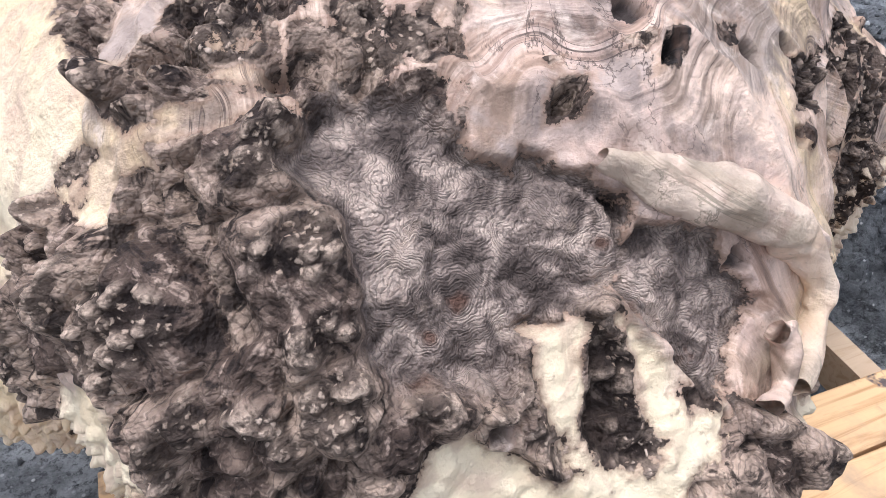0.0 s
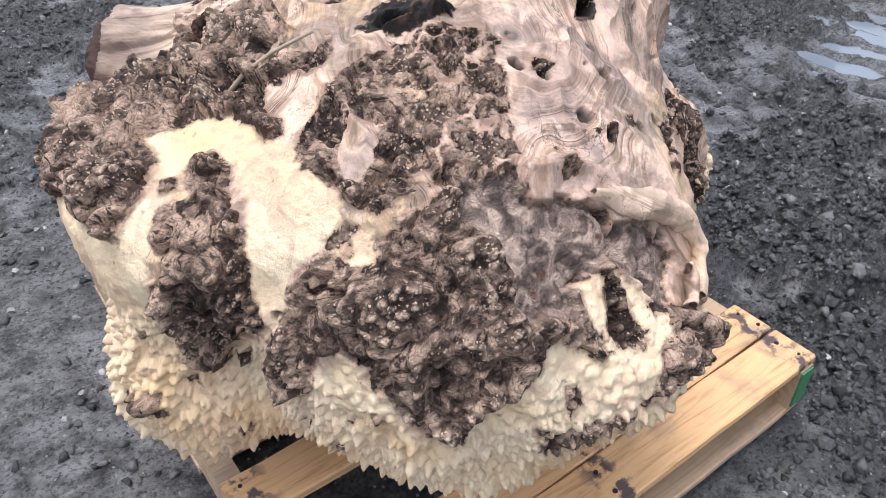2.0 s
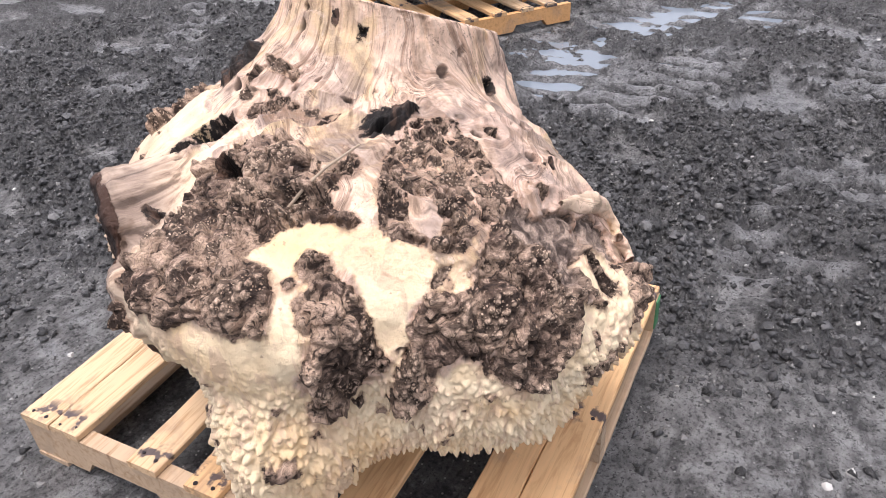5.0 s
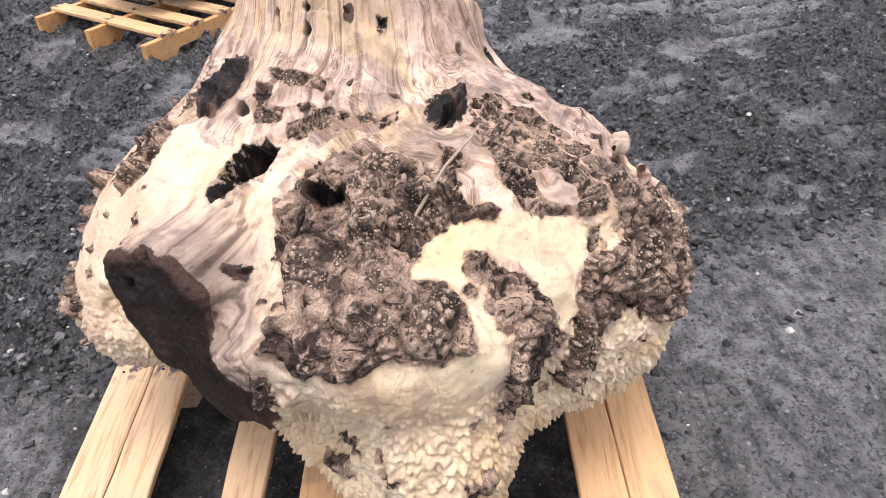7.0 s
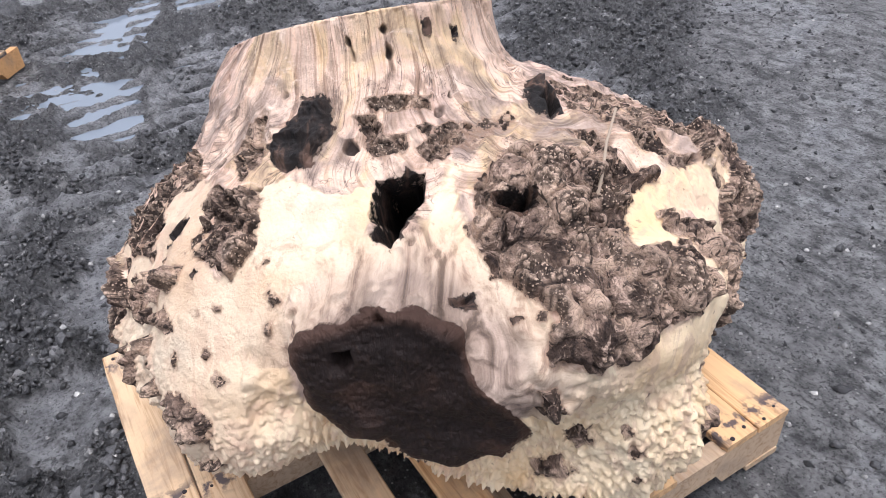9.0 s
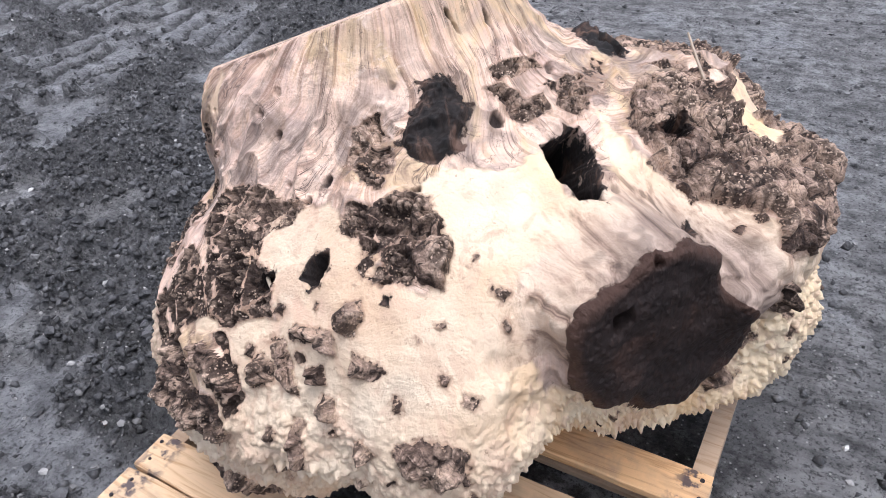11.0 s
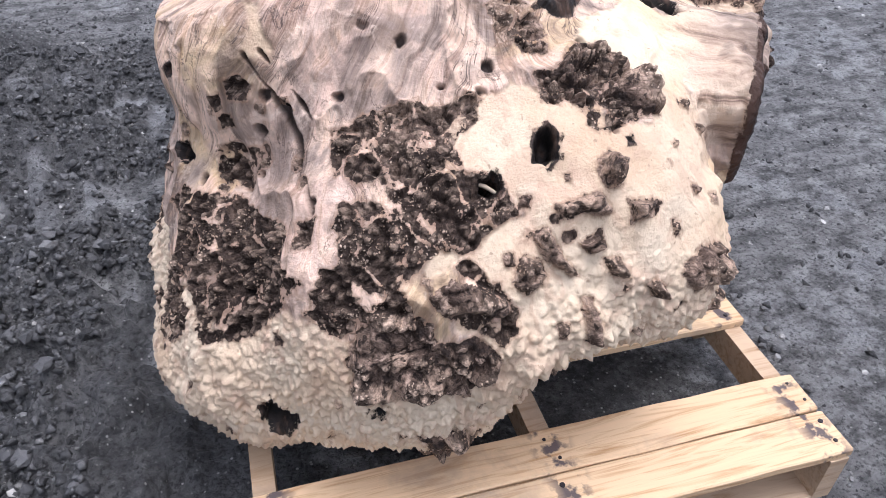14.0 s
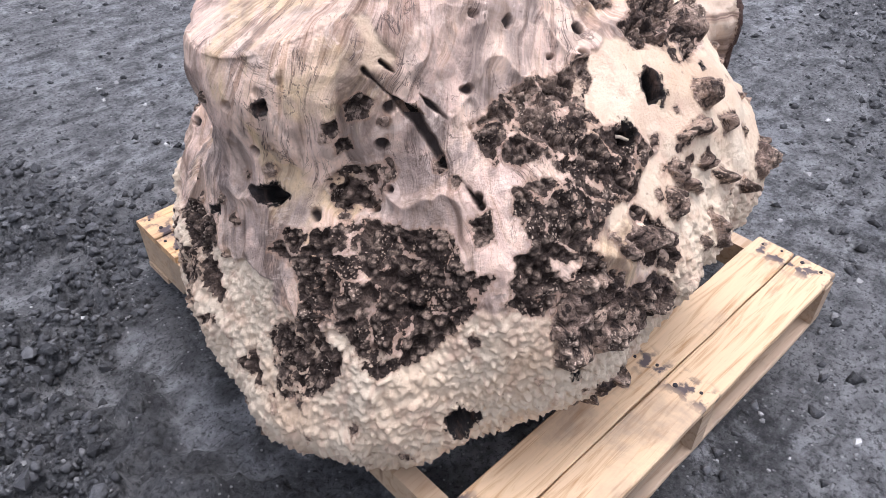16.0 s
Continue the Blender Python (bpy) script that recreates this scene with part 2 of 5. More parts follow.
def make_surface():
    m = Nodes("burl_surface")
    fine = m.noise(170.0, 5, rough=0.7)
    wood, wood_bump = wood_layer(m, fine)
    bark, bark_bump = bark_layer(m, fine)
    edge = m.math("ADD", m.attr("edge"), m.math("MULTIPLY", m.math("SUBTRACT", fine, 0.5), 0.35))
    edge = m.math("ADD", edge, m.math("MULTIPLY", m.math("SUBTRACT", m.noise(55.0, 4), 0.5), 0.30))
    # a thin brown rim where the bark has come away
    wood = m.mix(m.steps(m.math("ADD", edge, 0.5), (0.36, 0.0), (0.49, 0.7)), wood, (0.30, 0.185, 0.125))
    is_bark = m.steps(m.math("ADD", edge, 0.5), (0.492, 0.0), (0.508, 1.0))
    bump = m.math("ADD", wood_bump, m.math("MULTIPLY", is_bark, m.math("SUBTRACT", bark_bump, wood_bump)))
    # black rot; the insides of holes get the same black for their shade
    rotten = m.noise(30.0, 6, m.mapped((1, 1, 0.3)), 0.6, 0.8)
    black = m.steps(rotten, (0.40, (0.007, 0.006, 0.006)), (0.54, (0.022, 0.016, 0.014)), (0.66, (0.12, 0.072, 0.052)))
    is_black = m.steps(m.math("ADD", m.math("ADD", m.attr("rot_and_shade"), m.math("ADD", m.math("MULTIPLY", m.math("SUBTRACT", fine, 0.5), 0.4), m.math("MULTIPLY", m.math("SUBTRACT", rotten, 0.5), 0.9))), 0.5), (0.46, 0.0), (0.52, 1.0))
    bump = m.math("ADD", bump, m.math("MULTIPLY", is_black, rotten))
    # the dark sawn end grain of the limb, browner at its edge
    broad = m.noise(9.0, 5, distort=0.6)
    fibre = m.noise(220.0, 4, m.mapped((0.6, 1, 0.25)))
    end = m.steps(broad, (0.3, (0.009, 0.005, 0.0045)), (0.55, (0.018, 0.0095, 0.0075)), (0.72, (0.065, 0.033, 0.023)))
    end = m.mix(m.steps(fibre, (0.55, 0.0), (0.8, 0.35)), end, (0.09, 0.05, 0.036))
    sawn = m.math("ADD", m.attr("sawn"), m.math("MULTIPLY", m.math("SUBTRACT", fine, 0.5), 0.3))
    end = m.mix(m.steps(sawn, (0.25, 0.6), (0.9, 0.0)), end, (0.085, 0.043, 0.029))
    is_sawn = m.steps(m.math("ADD", sawn, 0.5), (0.48, 0.0), (0.53, 1.0))
    bark = m.mix(is_sawn, m.mix(is_bark, wood, bark), end)
    bump = m.math("ADD", bump, m.math("MULTIPLY", is_sawn, m.math("MULTIPLY", fibre, 0.5)))
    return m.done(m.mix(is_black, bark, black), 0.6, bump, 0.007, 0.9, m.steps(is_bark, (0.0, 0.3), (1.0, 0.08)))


def make_board(name, tint, nailed=0.9):
    m = Nodes(name)
    rnd = m.tree.nodes.new("ShaderNodeObjectInfo").outputs["Random"]
    shift = m.node("ShaderNodeCombineXYZ", X=m.math("MULTIPLY", rnd, 7.0), Y=m.math("MULTIPLY", rnd, 3.0)).outputs[0]
    at = m.tree.nodes.new("ShaderNodeVectorMath")
    m.put(at.inputs[0], m.coord), m.put(at.inputs[1], shift)
    along = m.node("ShaderNodeMapping", Vector=at.outputs[0], Scale=(1.2, 16.0, 16.0)).outputs[0]
    rings = m.noise(3.2, 6, along, 0.6, 1.6)
    dirt = m.noise(5.0, 6, at.outputs[0], 0.65, 0.3)
    base = m.steps(rings, (0.3, (tint[0] * 0.62, tint[1] * 0.5, tint[2] * 0.38)), (0.5, tint), (0.7, (tint[0] * 1.12, tint[1] * 1.1, tint[2] * 1.08)))
    base = m.mix(m.math("MULTIPLY", rnd, 0.35), base, (0.50, 0.33, 0.18))
    base = m.mix(m.steps(dirt, (0.52, 0.0), (0.72, 0.7)), base, (0.22, 0.18, 0.15))
    knots = m.cell(3.5, m.node("ShaderNodeMapping", Vector=at.outputs[0], Scale=(1.0, 2.6, 0.2)).outputs[0])
    base = m.mix(m.steps(knots, (0.03, 0.85), (0.07, 0.0)), base, (0.17, 0.09, 0.05))
    xyz = m.node("ShaderNodeSeparateXYZ", Vector=m.coord).outputs
    out = m.math("ABSOLUTE", xyz[0])
    row = m.math("MINIMUM", out, m.math("ABSOLUTE", m.math("SUBTRACT", out, 0.475)))
    iron = m.math("MULTIPLY", m.steps(row, (0.012, 1.0), (0.045, 0.0)), m.steps(m.noise(32.0, 3, at.outputs[0]), (0.50, 0.0), (0.58, nailed)))
    base = m.mix(iron, base, (0.045, 0.04, 0.055))
    return m.done(base, 0.72, rings, 0.002, 0.5, 0.3)


def make_ground():
    m = Nodes("wet_gravelly_mud")
    big = m.noise(2.2, 6, rough=0.6, distort=0.5)
    mid = m.noise(15.0, 8, rough=0.72)
    grit = m.noise(95.0, 5, rough=0.75)
    stone = m.node("ShaderNodeTexVoronoi", Vector=m.coord, Scale=75.0)
    crumb = m.cell(38.0)
    rough = m.attr("rough")
    calm = m.math("SUBTRACT", 1.0, rough)
    base = m.steps(mid, (0.36, (0.085, 0.085, 0.086)), (0.50, (0.27, 0.268, 0.266)), (0.64, (0.46, 0.457, 0.45)))
    base = m.mix(m.steps(big, (0.36, 0.55), (0.56, 0.0)), base, (0.19, 0.19, 0.192))
    # drawn-out streaks where tyres and water have smeared the gravel
    drag = m.noise(16.0, 6, m.mapped((0.25, 1.0, 1.0)), 0.65, 0.4)
    base = m.mix(m.steps(drag, (0.36, 0.6), (0.47, 0.0)), base, (0.06, 0.06, 0.062))
    base = m.mix(m.steps(drag, (0.54, 0.0), (0.66, 0.6)), base, (0.42, 0.42, 0.42))
    # damp mud round the pallet, with the shade under it painted in
    base = m.mix(m.math("MULTIPLY", m.attr("damp_shade"), 0.7), base, m.steps(mid, (0.38, (0.022, 0.022, 0.023)), (0.52, (0.055, 0.055, 0.057)), (0.66, (0.13, 0.13, 0.132))))
    level = m.math("ADD", m.math("ADD", m.math("MULTIPLY", big, 0.75), m.math("MULTIPLY", mid, 0.40)), m.math("MULTIPLY", m.attr("flat"), 0.20))
    smear = m.math("MULTIPLY", m.steps(level, (0.62, 0.0), (0.70, 0.9)), calm)
    base = m.mix(smear, base, m.steps(mid, (0.40, (0.19, 0.191, 0.197)), (0.60, (0.40, 0.403, 0.413))))
    base = m.mix(m.steps(rough, (0.1, 0.0), (0.6, 0.66)), base, (0.088, 0.088, 0.092))
    base = m.mix(m.steps(grit, (0.40, 0.75), (0.48, 0.0)), base, (0.045, 0.045, 0.047))
    base = m.mix(m.steps(grit, (0.58, 0.0), (0.70, 0.5)), base, (0.36, 0.357, 0.35))
    pick = m.node("ShaderNodeSeparateColor", Color=stone.outputs["Color"]).outputs[0]
    dots = m.math("MULTIPLY", m.steps(stone.outputs["Distance"], (0.14, 1.0), (0.26, 0.0)), m.steps(pick, (0.66, 0.0), (0.74, 0.85)))
    base = m.mix(dots, base, m.steps(pick, (0.7, (0.10, 0.10, 0.10)), (0.8, (0.34, 0.335, 0.33)), (1.0, (0.58, 0.57, 0.55))))
    gloss = m.mix(smear, m.steps(big, (0.40, 0.8), (0.58, 0.5)), (0.24, 0.24, 0.24))
    gloss = m.mix(m.steps(m.attr("wet"), (0.3, 0.0), (0.8, 1.0)), gloss, (0.12, 0.12, 0.12))
    bump = m.math("ADD", m.math("MULTIPLY", mid, 1.2), m.math("MULTIPLY", grit, 0.8))
    bump = m.math("ADD", bump, m.math("MULTIPLY", drag, 0.5))
    bump = m.math("SUBTRACT", bump, m.math("MULTIPLY", m.math("MULTIPLY", crumb, rough), 1.2))
    return m.done(base, gloss, bump, 0.035, 1.0, m.mix(smear, (0.12, 0.12, 0.12), (0.6, 0.6, 0.6)))


def make_water():
    m = Nodes("puddle_water")
    m.bsdf.inputs["Transmission Weight"].default_value = 0.0
    ripple = m.noise(14.0, 2)
    return m.done((0.17, 0.20, 0.235), 0.04, ripple, 0.001, 0.15, 0.6)


def make_stone():
    m = Nodes("grey_stone")
    rnd = m.tree.nodes.new("ShaderNodeNewGeometry").outputs["Random Per Island"]
    return m.done(m.steps(rnd, (0.0, (0.06, 0.06, 0.061)), (0.7, (0.19, 0.187, 0.183)), (1.0, (0.46, 0.45, 0.43))), 0.6, m.noise(120.0), 0.002)


def make_crumb():
    m = Nodes("mud_crumb")
    rnd = m.tree.nodes.new("ShaderNodeNewGeometry").outputs["Random Per Island"]
    n = m.noise(90.0, 5, rough=0.7)
    base = m.steps(rnd, (0.0, (0.022, 0.022, 0.023)), (0.6, (0.070, 0.070, 0.073)), (0.92, (0.12, 0.12, 0.123)), (1.0, (0.20, 0.198, 0.195)))
    base = m.mix(m.steps(n, (0.52, 0.0), (0.66, 0.5)), base, (0.15, 0.15, 0.15))
    return m.done(base, 0.45, n, 0.006, 1.0, 0.3)


SURFACE = make_surface()
BOARD, STRINGER = make_board("pale_pine_board", (0.62, 0.445, 0.28)), make_board("weathered_pine", (0.46, 0.345, 0.245), 0.0)
WARM_BOARD, ORANGE_BOARD = make_board("warm_pine_board", (0.70, 0.44, 0.225)), make_board("orange_pine_board", (0.66, 0.34, 0.13), 0.0)
GROUND, WATER, STONE = make_ground(), make_water(), make_stone()
CRUMB = make_crumb()


def plain(name, colour, rough=0.6, metal=0.0):
    m = Nodes(name)
    m.bsdf.inputs["Metallic"].default_value = metal
    n = m.noise(60.0)
    return m.done(m.mix(m.steps(n, (0.3, 0.0), (0.8, 0.4)), colour, tuple(c * 0.5 for c in colour)), rough, n, 0.001)


NAIL, TWIG, GREEN = plain("rusty_nail", (0.035, 0.03, 0.035), 0.5, 0.6), plain("dry_twig", (0.40, 0.32, 0.24)), plain("green_paint", (0.06, 0.22, 0.10))


def mesh_object(name, verts, faces, material, parent=None, label="", layers=(), smooth=True):
    me = bpy.data.meshes.new(name)
    verts, faces = np.asarray(verts, np.float32), np.asarray(faces, np.int32)
    n, k = faces.shape
    me.vertices.add(len(verts)), me.loops.add(n * k), me.polygons.add(n)
    me.vertices.foreach_set("co", verts.ravel())
    me.loops.foreach_set("vertex_index", faces.ravel())
    me.polygons.foreach_set("loop_start", np.arange(0, n * k, k, dtype=np.int32))
    me.polygons.foreach_set("use_smooth", np.full(n, smooth))
    me.update(calc_edges=True)
    me.validate()
    for key, values in layers:
        me.attributes.new(key, "FLOAT", "POINT").data.foreach_set("value", np.asarray(values, np.float32))
    me.materials.append(material)
    ob = new(name, me)
    if parent:
        ob.parent = parent
    return tagged(ob, label)


def part(name, bm, material, parent=None, label=""):
    me = bpy.data.meshes.new(name)
    bm.to_mesh(me)
    bm.free()
    me.materials.append(material)
    ob = new(name, me)
    if parent:
        ob.parent = parent
    return tagged(ob, label)


# ---- ground: one sheet to the horizon ----
def ground_height(p):
    """Mud with clods and tyre tracks east of the pallet, packed gravel to the south-west; two hollows hold water."""
    x, y = p[:, 0], p[:, 1]
    near = np.exp(-(np.hypot(x, y) / 9) ** 2)
    rough = ramp(x + 0.15 * y + 0.22 * smooth_noise(p, 0.8, 3), 0.18, 0.50)
    rough = np.maximum(rough, ramp(y - 0.6 * x, 0.9, 1.6) * 0.55)
    pack = ramp(-y - 0.75 * x + 0.2 * smooth_noise(p, 0.6, 9), 1.0, 1.35) * ramp(-y, 0.7, 1.1)
    rough = rough * (1 - 0.85 * pack)
    h = 0.016 * fractal(p, 1.3, 3, 5)
    # crumbled ridges between smeared flats
    crumbly = ramp(fractal(p, 0.26, 4, 15, 0.6), -0.36, -0.06)
    f1, f2, rnd = cells(p * (1, 1, 0), 0.065, 21)
    clod = dome(f1, 0.7) * (0.2 + rnd)
    c1, c2, crnd = cells(p * (1, 1, 0), 0.034, 23)
    small = dome(c1, 0.7) * (0.2 + crnd)
    h = h + rough * crumbly * (0.046 * clod + 0.032 * small + 0.070 * fractal(p, 0.14, 4, 8, 0.62)) + rough * 0.016 * fractal(p, 0.07, 3, 18, 0.65)
    # tyre bars along the ruts
    flat = np.zeros(len(p))
    for ax, ay, ang, wide in ((2.6, 0.28, -15, 0.50), (2.6, -0.26, -15, 0.46), (2.0, -1.08, -9, 0.46), (2.0, -1.66, -9, 0.50), (1.6, 0.95, -20, 0.45), (1.2, 2.2, 25, 0.5)):
        c, s = math.cos(radians(ang)), math.sin(radians(ang))
        u, v = (x - ax) * c + (y - ay) * s, -(x - ax) * s + (y - ay) * c
        v = v + 0.05 * smooth_noise(p, 0.5, 31)
        inside = 1 - ramp(np.abs(v), wide * 0.40, wide * 0.5)
        bars = np.clip(1.8 * np.sin((u + 0.30 * v + 0.04 * smooth_noise(p, 0.2, 33)) * 2 * np.pi / 0.17), -1, 1)
        made = rough * inside * ramp(smooth_noise(p, 0.33, 37), -0.35, 0.25) * ramp(x, 0.75, 1.15)
        flat = np.maximum(flat, made * (bars > 0.2))
        crumbly = np.maximum(crumbly * (1 - 0.75 * made), 0.8 * made * (bars < -0.4))
        h = h * (1 - 0.6 * made) + made * (0.020 * bars - 0.012 + 0.012 * fractal(p, 0.09, 3, 39, 0.6))
    h = h + (1 - rough) * (0.005 * fractal(p, 0.06, 3, 12, 0.6) + 0.004 * small * crumbly)
    h = h - 0.018 * rough
    wet = np.zeros(len(p))
    for px, py, rx, ry, a in PUDDLES:
        c, s = math.cos(a), math.sin(a)
        u, v = (x - px) * c + (y - py) * s, -(x - px) * s + (y - py) * c
        d = np.sqrt((u / rx) ** 2 + (v / ry) ** 2) + 0.35 * smooth_noise(p, 0.25, 41) + 0.12 * smooth_noise(p, 0.07, 43)
        inside = 1 - ramp(d, 0.7, 1.3)
        h = h * (1 - 0.30 * inside) - 0.030 * inside
        wet = np.maximum(wet, 1 - ramp(d, 0.9, 1.9))
    under = (1 - ramp(np.abs(x), 0.5, 0.75)) * (1 - ramp(np.abs(y), 0.6, 0.85))
    h = h * near * (1 - under) - 0.012 * under
    flat = np.maximum(flat, 0.9 * rough * (1 - crumbly) * ramp(smooth_noise(p, 0.25, 77), -0.3, 0.3))
    # darker disc below the pallet: damp ground plus painted shade
    damp_shade = 1 - ramp(np.hypot(x - 0.05, y - 0.1) + 0.16 * smooth_noise(p, 0.5, 87) + 0.06 * smooth_noise(p, 0.12, 89), 0.50, 0.78)
    damp_shade = damp_shade * (1 - 0.6 * rough)
    return h, wet, rough * crumbly, flat, damp_shade


PUDDLES = ((3.2, 0.08, 0.80, 0.33, -0.7), (2.40, 0.28, 0.34, 0.16, -0.5), (0.97, 3.16, 0.45, 0.14, 0.4), (0.40, 2.85, 0.32, 0.10, 0.2), (0.03, 1.87, 0.18, 0.07, 0.3))


def make_sheet(count=610):
    u = np.linspace(-1, 1, count)
    s = np.clip(u, -0.84, 0.84) / 0.84 * 3.5
    far = np.maximum(np.abs(u) - 0.84, 0) / 0.16
    s = s + np.sign(u) * (np.exp(far * 5.2) - 1) * 2.6
    xx, yy = np.meshgrid(s + 0.7, s)
    p = np.stack([xx.ravel(), yy.ravel(), np.zeros(xx.size)], 1)
    h, wet, rough, flat, damp_shade = ground_height(p)
    p[:, 2] = h
    i = np.arange(count * count).reshape(count, count)
    f = np.stack([i[:-1, :-1], i[:-1, 1:], i[1:, 1:], i[1:, :-1]], -1).reshape(-1, 4)
    ob = mesh_object("ground", p, f, GROUND, layers=(("wet", wet), ("rough", rough), ("flat", flat), ("damp_shade", damp_shade)))
    return tagged(ob, "dark wet gravelly mud with tyre tracks and clods", "ground", kind="structure")


make_sheet()


def make_puddle(px, py, rx, ry, a, z):
    bm = bmesh.new()
    ring = []
    for k in range(40):
        q = k / 40 * 2 * math.pi
        ring.append(bm.verts.new((px + 1.5 * rx * math.cos(q) * math.cos(a) - 1.5 * ry * math.sin(q) * math.sin(a), py + 1.5 * rx * math.cos(q) * math.sin(a) + 1.5 * ry * math.sin(q) * math.cos(a), z)))
    bm.faces.new(ring)
    return tagged(part("water", bm, WATER), "shallow muddy rain puddle reflecting the grey sky", "puddle", kind="structure")


for row in PUDDLES:
    make_puddle(*row, -0.034 if row[3] > 0.2 else -0.039)


def scatter(name, count, small, large, power, keep, material, seed, label, category, rough_cut=False):
    """Loose irregular lumps that lie on the ground, thickest where keep says so."""
    rng = np.random.default_rng(seed)
    g = (1 + 5 ** 0.5) / 2
    base = np.array([(-1, g, 0), (1, g, 0), (-1, -g, 0), (1, -g, 0), (0, -1, g), (0, 1, g), (0, -1, -g), (0, 1, -g), (g, 0, -1), (g, 0, 1), (-g, 0, -1), (-g, 0, 1)]) / 1.9
    tri = np.array([(0, 11, 5), (0, 5, 1), (0, 1, 7), (0, 7, 10), (0, 10, 11), (1, 5, 9), (5, 11, 4), (11, 10, 2), (10, 7, 6), (7, 1, 8), (3, 9, 4), (3, 4, 2), (3, 2, 6), (3, 6, 8), (3, 8, 9), (4, 9, 5), (2, 4, 11), (6, 2, 10), (8, 6, 7), (9, 8, 1)])
    if rough_cut:
        base = np.array([(1, 0, 0), (0, 1, 0), (-1, 0, 0), (0, -1, 0), (0, 0, 1), (0, 0, -1)]) * 1.15
        tri = np.array([(0, 1, 4), (1, 2, 4), (2, 3, 4), (3, 0, 4), (1, 0, 5), (2, 1, 5), (3, 2, 5), (0, 3, 5)])
    k = len(base)
    rad = 0.6 + 3.2 * rng.random(count * 8) ** 0.85
    ang = rng.random(count * 8) * 2 * np.pi
    at = np.stack([rad * np.cos(ang) + 0.25, rad * np.sin(ang), np.zeros(count * 8)], 1)
    at = at[~((np.abs(at[:, 0]) < 0.54) & (np.abs(at[:, 1]) < 0.64))]
    h, wet, rough, flat, damp_shade = ground_height(at)
    chosen = np.flatnonzero((rng.random(len(at)) < keep(rough, flat)) & (wet < 0.6))[:count]
    at, h = at[chosen], h[chosen]
    at[:, 2] = h
    size = small + (large - small) * rng.random(len(at)) ** power
    jit = base[None] * (0.6 + 0.8 * rng.random((len(at), k, 1))) * size[:, None, None] * (1, 1, 0.75)
    jit = jit + (rng.random((len(at), k, 3)) - 0.5) * size[:, None, None] * (1.1 if rough_cut else 0.2)
    spin = rng.random(len(at)) * 6.28
    c, s = np.cos(spin)[:, None], np.sin(spin)[:, None]
    v = np.stack([jit[..., 0] * c - jit[..., 1] * s, jit[..., 0] * s + jit[..., 1] * c, jit[..., 2]], -1) + at[:, None]
    v[..., 2] += size[:, None] * 0.15
    f = (tri[None] + k * np.arange(len(at))[:, None, None]).reshape(-1, 3)
    tagged(mesh_object(name, v.reshape(-1, 3), f, material, smooth=rough_cut), label, category, kind="stuff")


scatter("gravel", 9000, 0.002, 0.011, 4.5, lambda r, f: 0.35 + 0.2 * r, STONE, 4, "loose grey and pale gravel strewn over mud", "gravel")
scatter("mud_clods", 6000, 0.005, 0.021, 3.0, lambda r, f: 0.9 * r * (1 - f), CRUMB, 6, "dark wet clods of churned mud", "mud")
scatter("mud_crumbs", 52000, 0.003, 0.0135, 2.4, lambda r, f: 0.06 + 0.94 * r * (1 - 0.8 * f), CRUMB, 5, "dark wet crumbs of churned mud", "mud", True)


# ---- pallets ----
def board_mesh(length, wide, thick, seed):
    """A sawn board along x, with eased and slightly uneven edges."""
    rng = random.Random(seed)
    bm = bmesh.new()
    n = 14
    e = 0.003
    rings = []
    for k in range(n + 1):
        x = -length / 2 + length * k / n
        w, dz = wide / 2 + rng.uniform(-0.0012, 0.0012), rng.uniform(-0.0008, 0.0008)
        if k in (0, n):
            w -= 0.002
        z0, z1 = -thick + dz, dz
        rings.append([bm.verts.new((x, a, b)) for a, b in ((-w, z0 + e), (-w + e, z0), (w - e, z0), (w, z0 + e), (w, z1 - e), (w - e, z1), (-w + e, z1), (-w, z1 - e))])
    for a, b in zip(rings, rings[1:]):
        for k in range(8):
            bm.faces.new((a[k], a[(k + 1) % 8], b[(k + 1) % 8], b[k]))
    bm.faces.new(rings[0]), bm.faces.new(rings[-1][::-1])
    bmesh.ops.recalc_face_normals(bm, faces=bm.faces)
    return bm


def stringer_mesh(length, wide, high):
    """A plank on edge along y, notched twice below for the forks."""
    outline = [(-length / 2, 0), (-length * 0.36, 0), (-length * 0.34, 0.036), (-length * 0.18, 0.036), (-length * 0.16, 0), (length * 0.16, 0), (length * 0.18, 0.036), (length * 0.34, 0.036), (length * 0.36, 0), (length / 2, 0), (length / 2, high), (-length / 2, high)]
    bm = bmesh.new()
    left = [bm.verts.new((-wide / 2, y, z)) for y, z in outline]
    right = [bm.verts.new((wide / 2, y, z)) for y, z in outline]
    bm.faces.new(left[::-1]), bm.faces.new(right)
    for k in range(len(outline)):
        j = (k + 1) % len(outline)
        bm.faces.new((left[k], left[j], right[j], right[k]))
    bmesh.ops.recalc_face_normals(bm, faces=bm.faces)
    bmesh.ops.triangulate(bm, faces=[f for f in bm.faces if len(f.verts) > 4])
    return bm


def nail_mesh(rad):
    bm = bmesh.new()
    bmesh.ops.create_cone(bm, cap_ends=True, segments=8, radius1=rad, radius2=rad * 0.8, depth=0.003)
    return bm


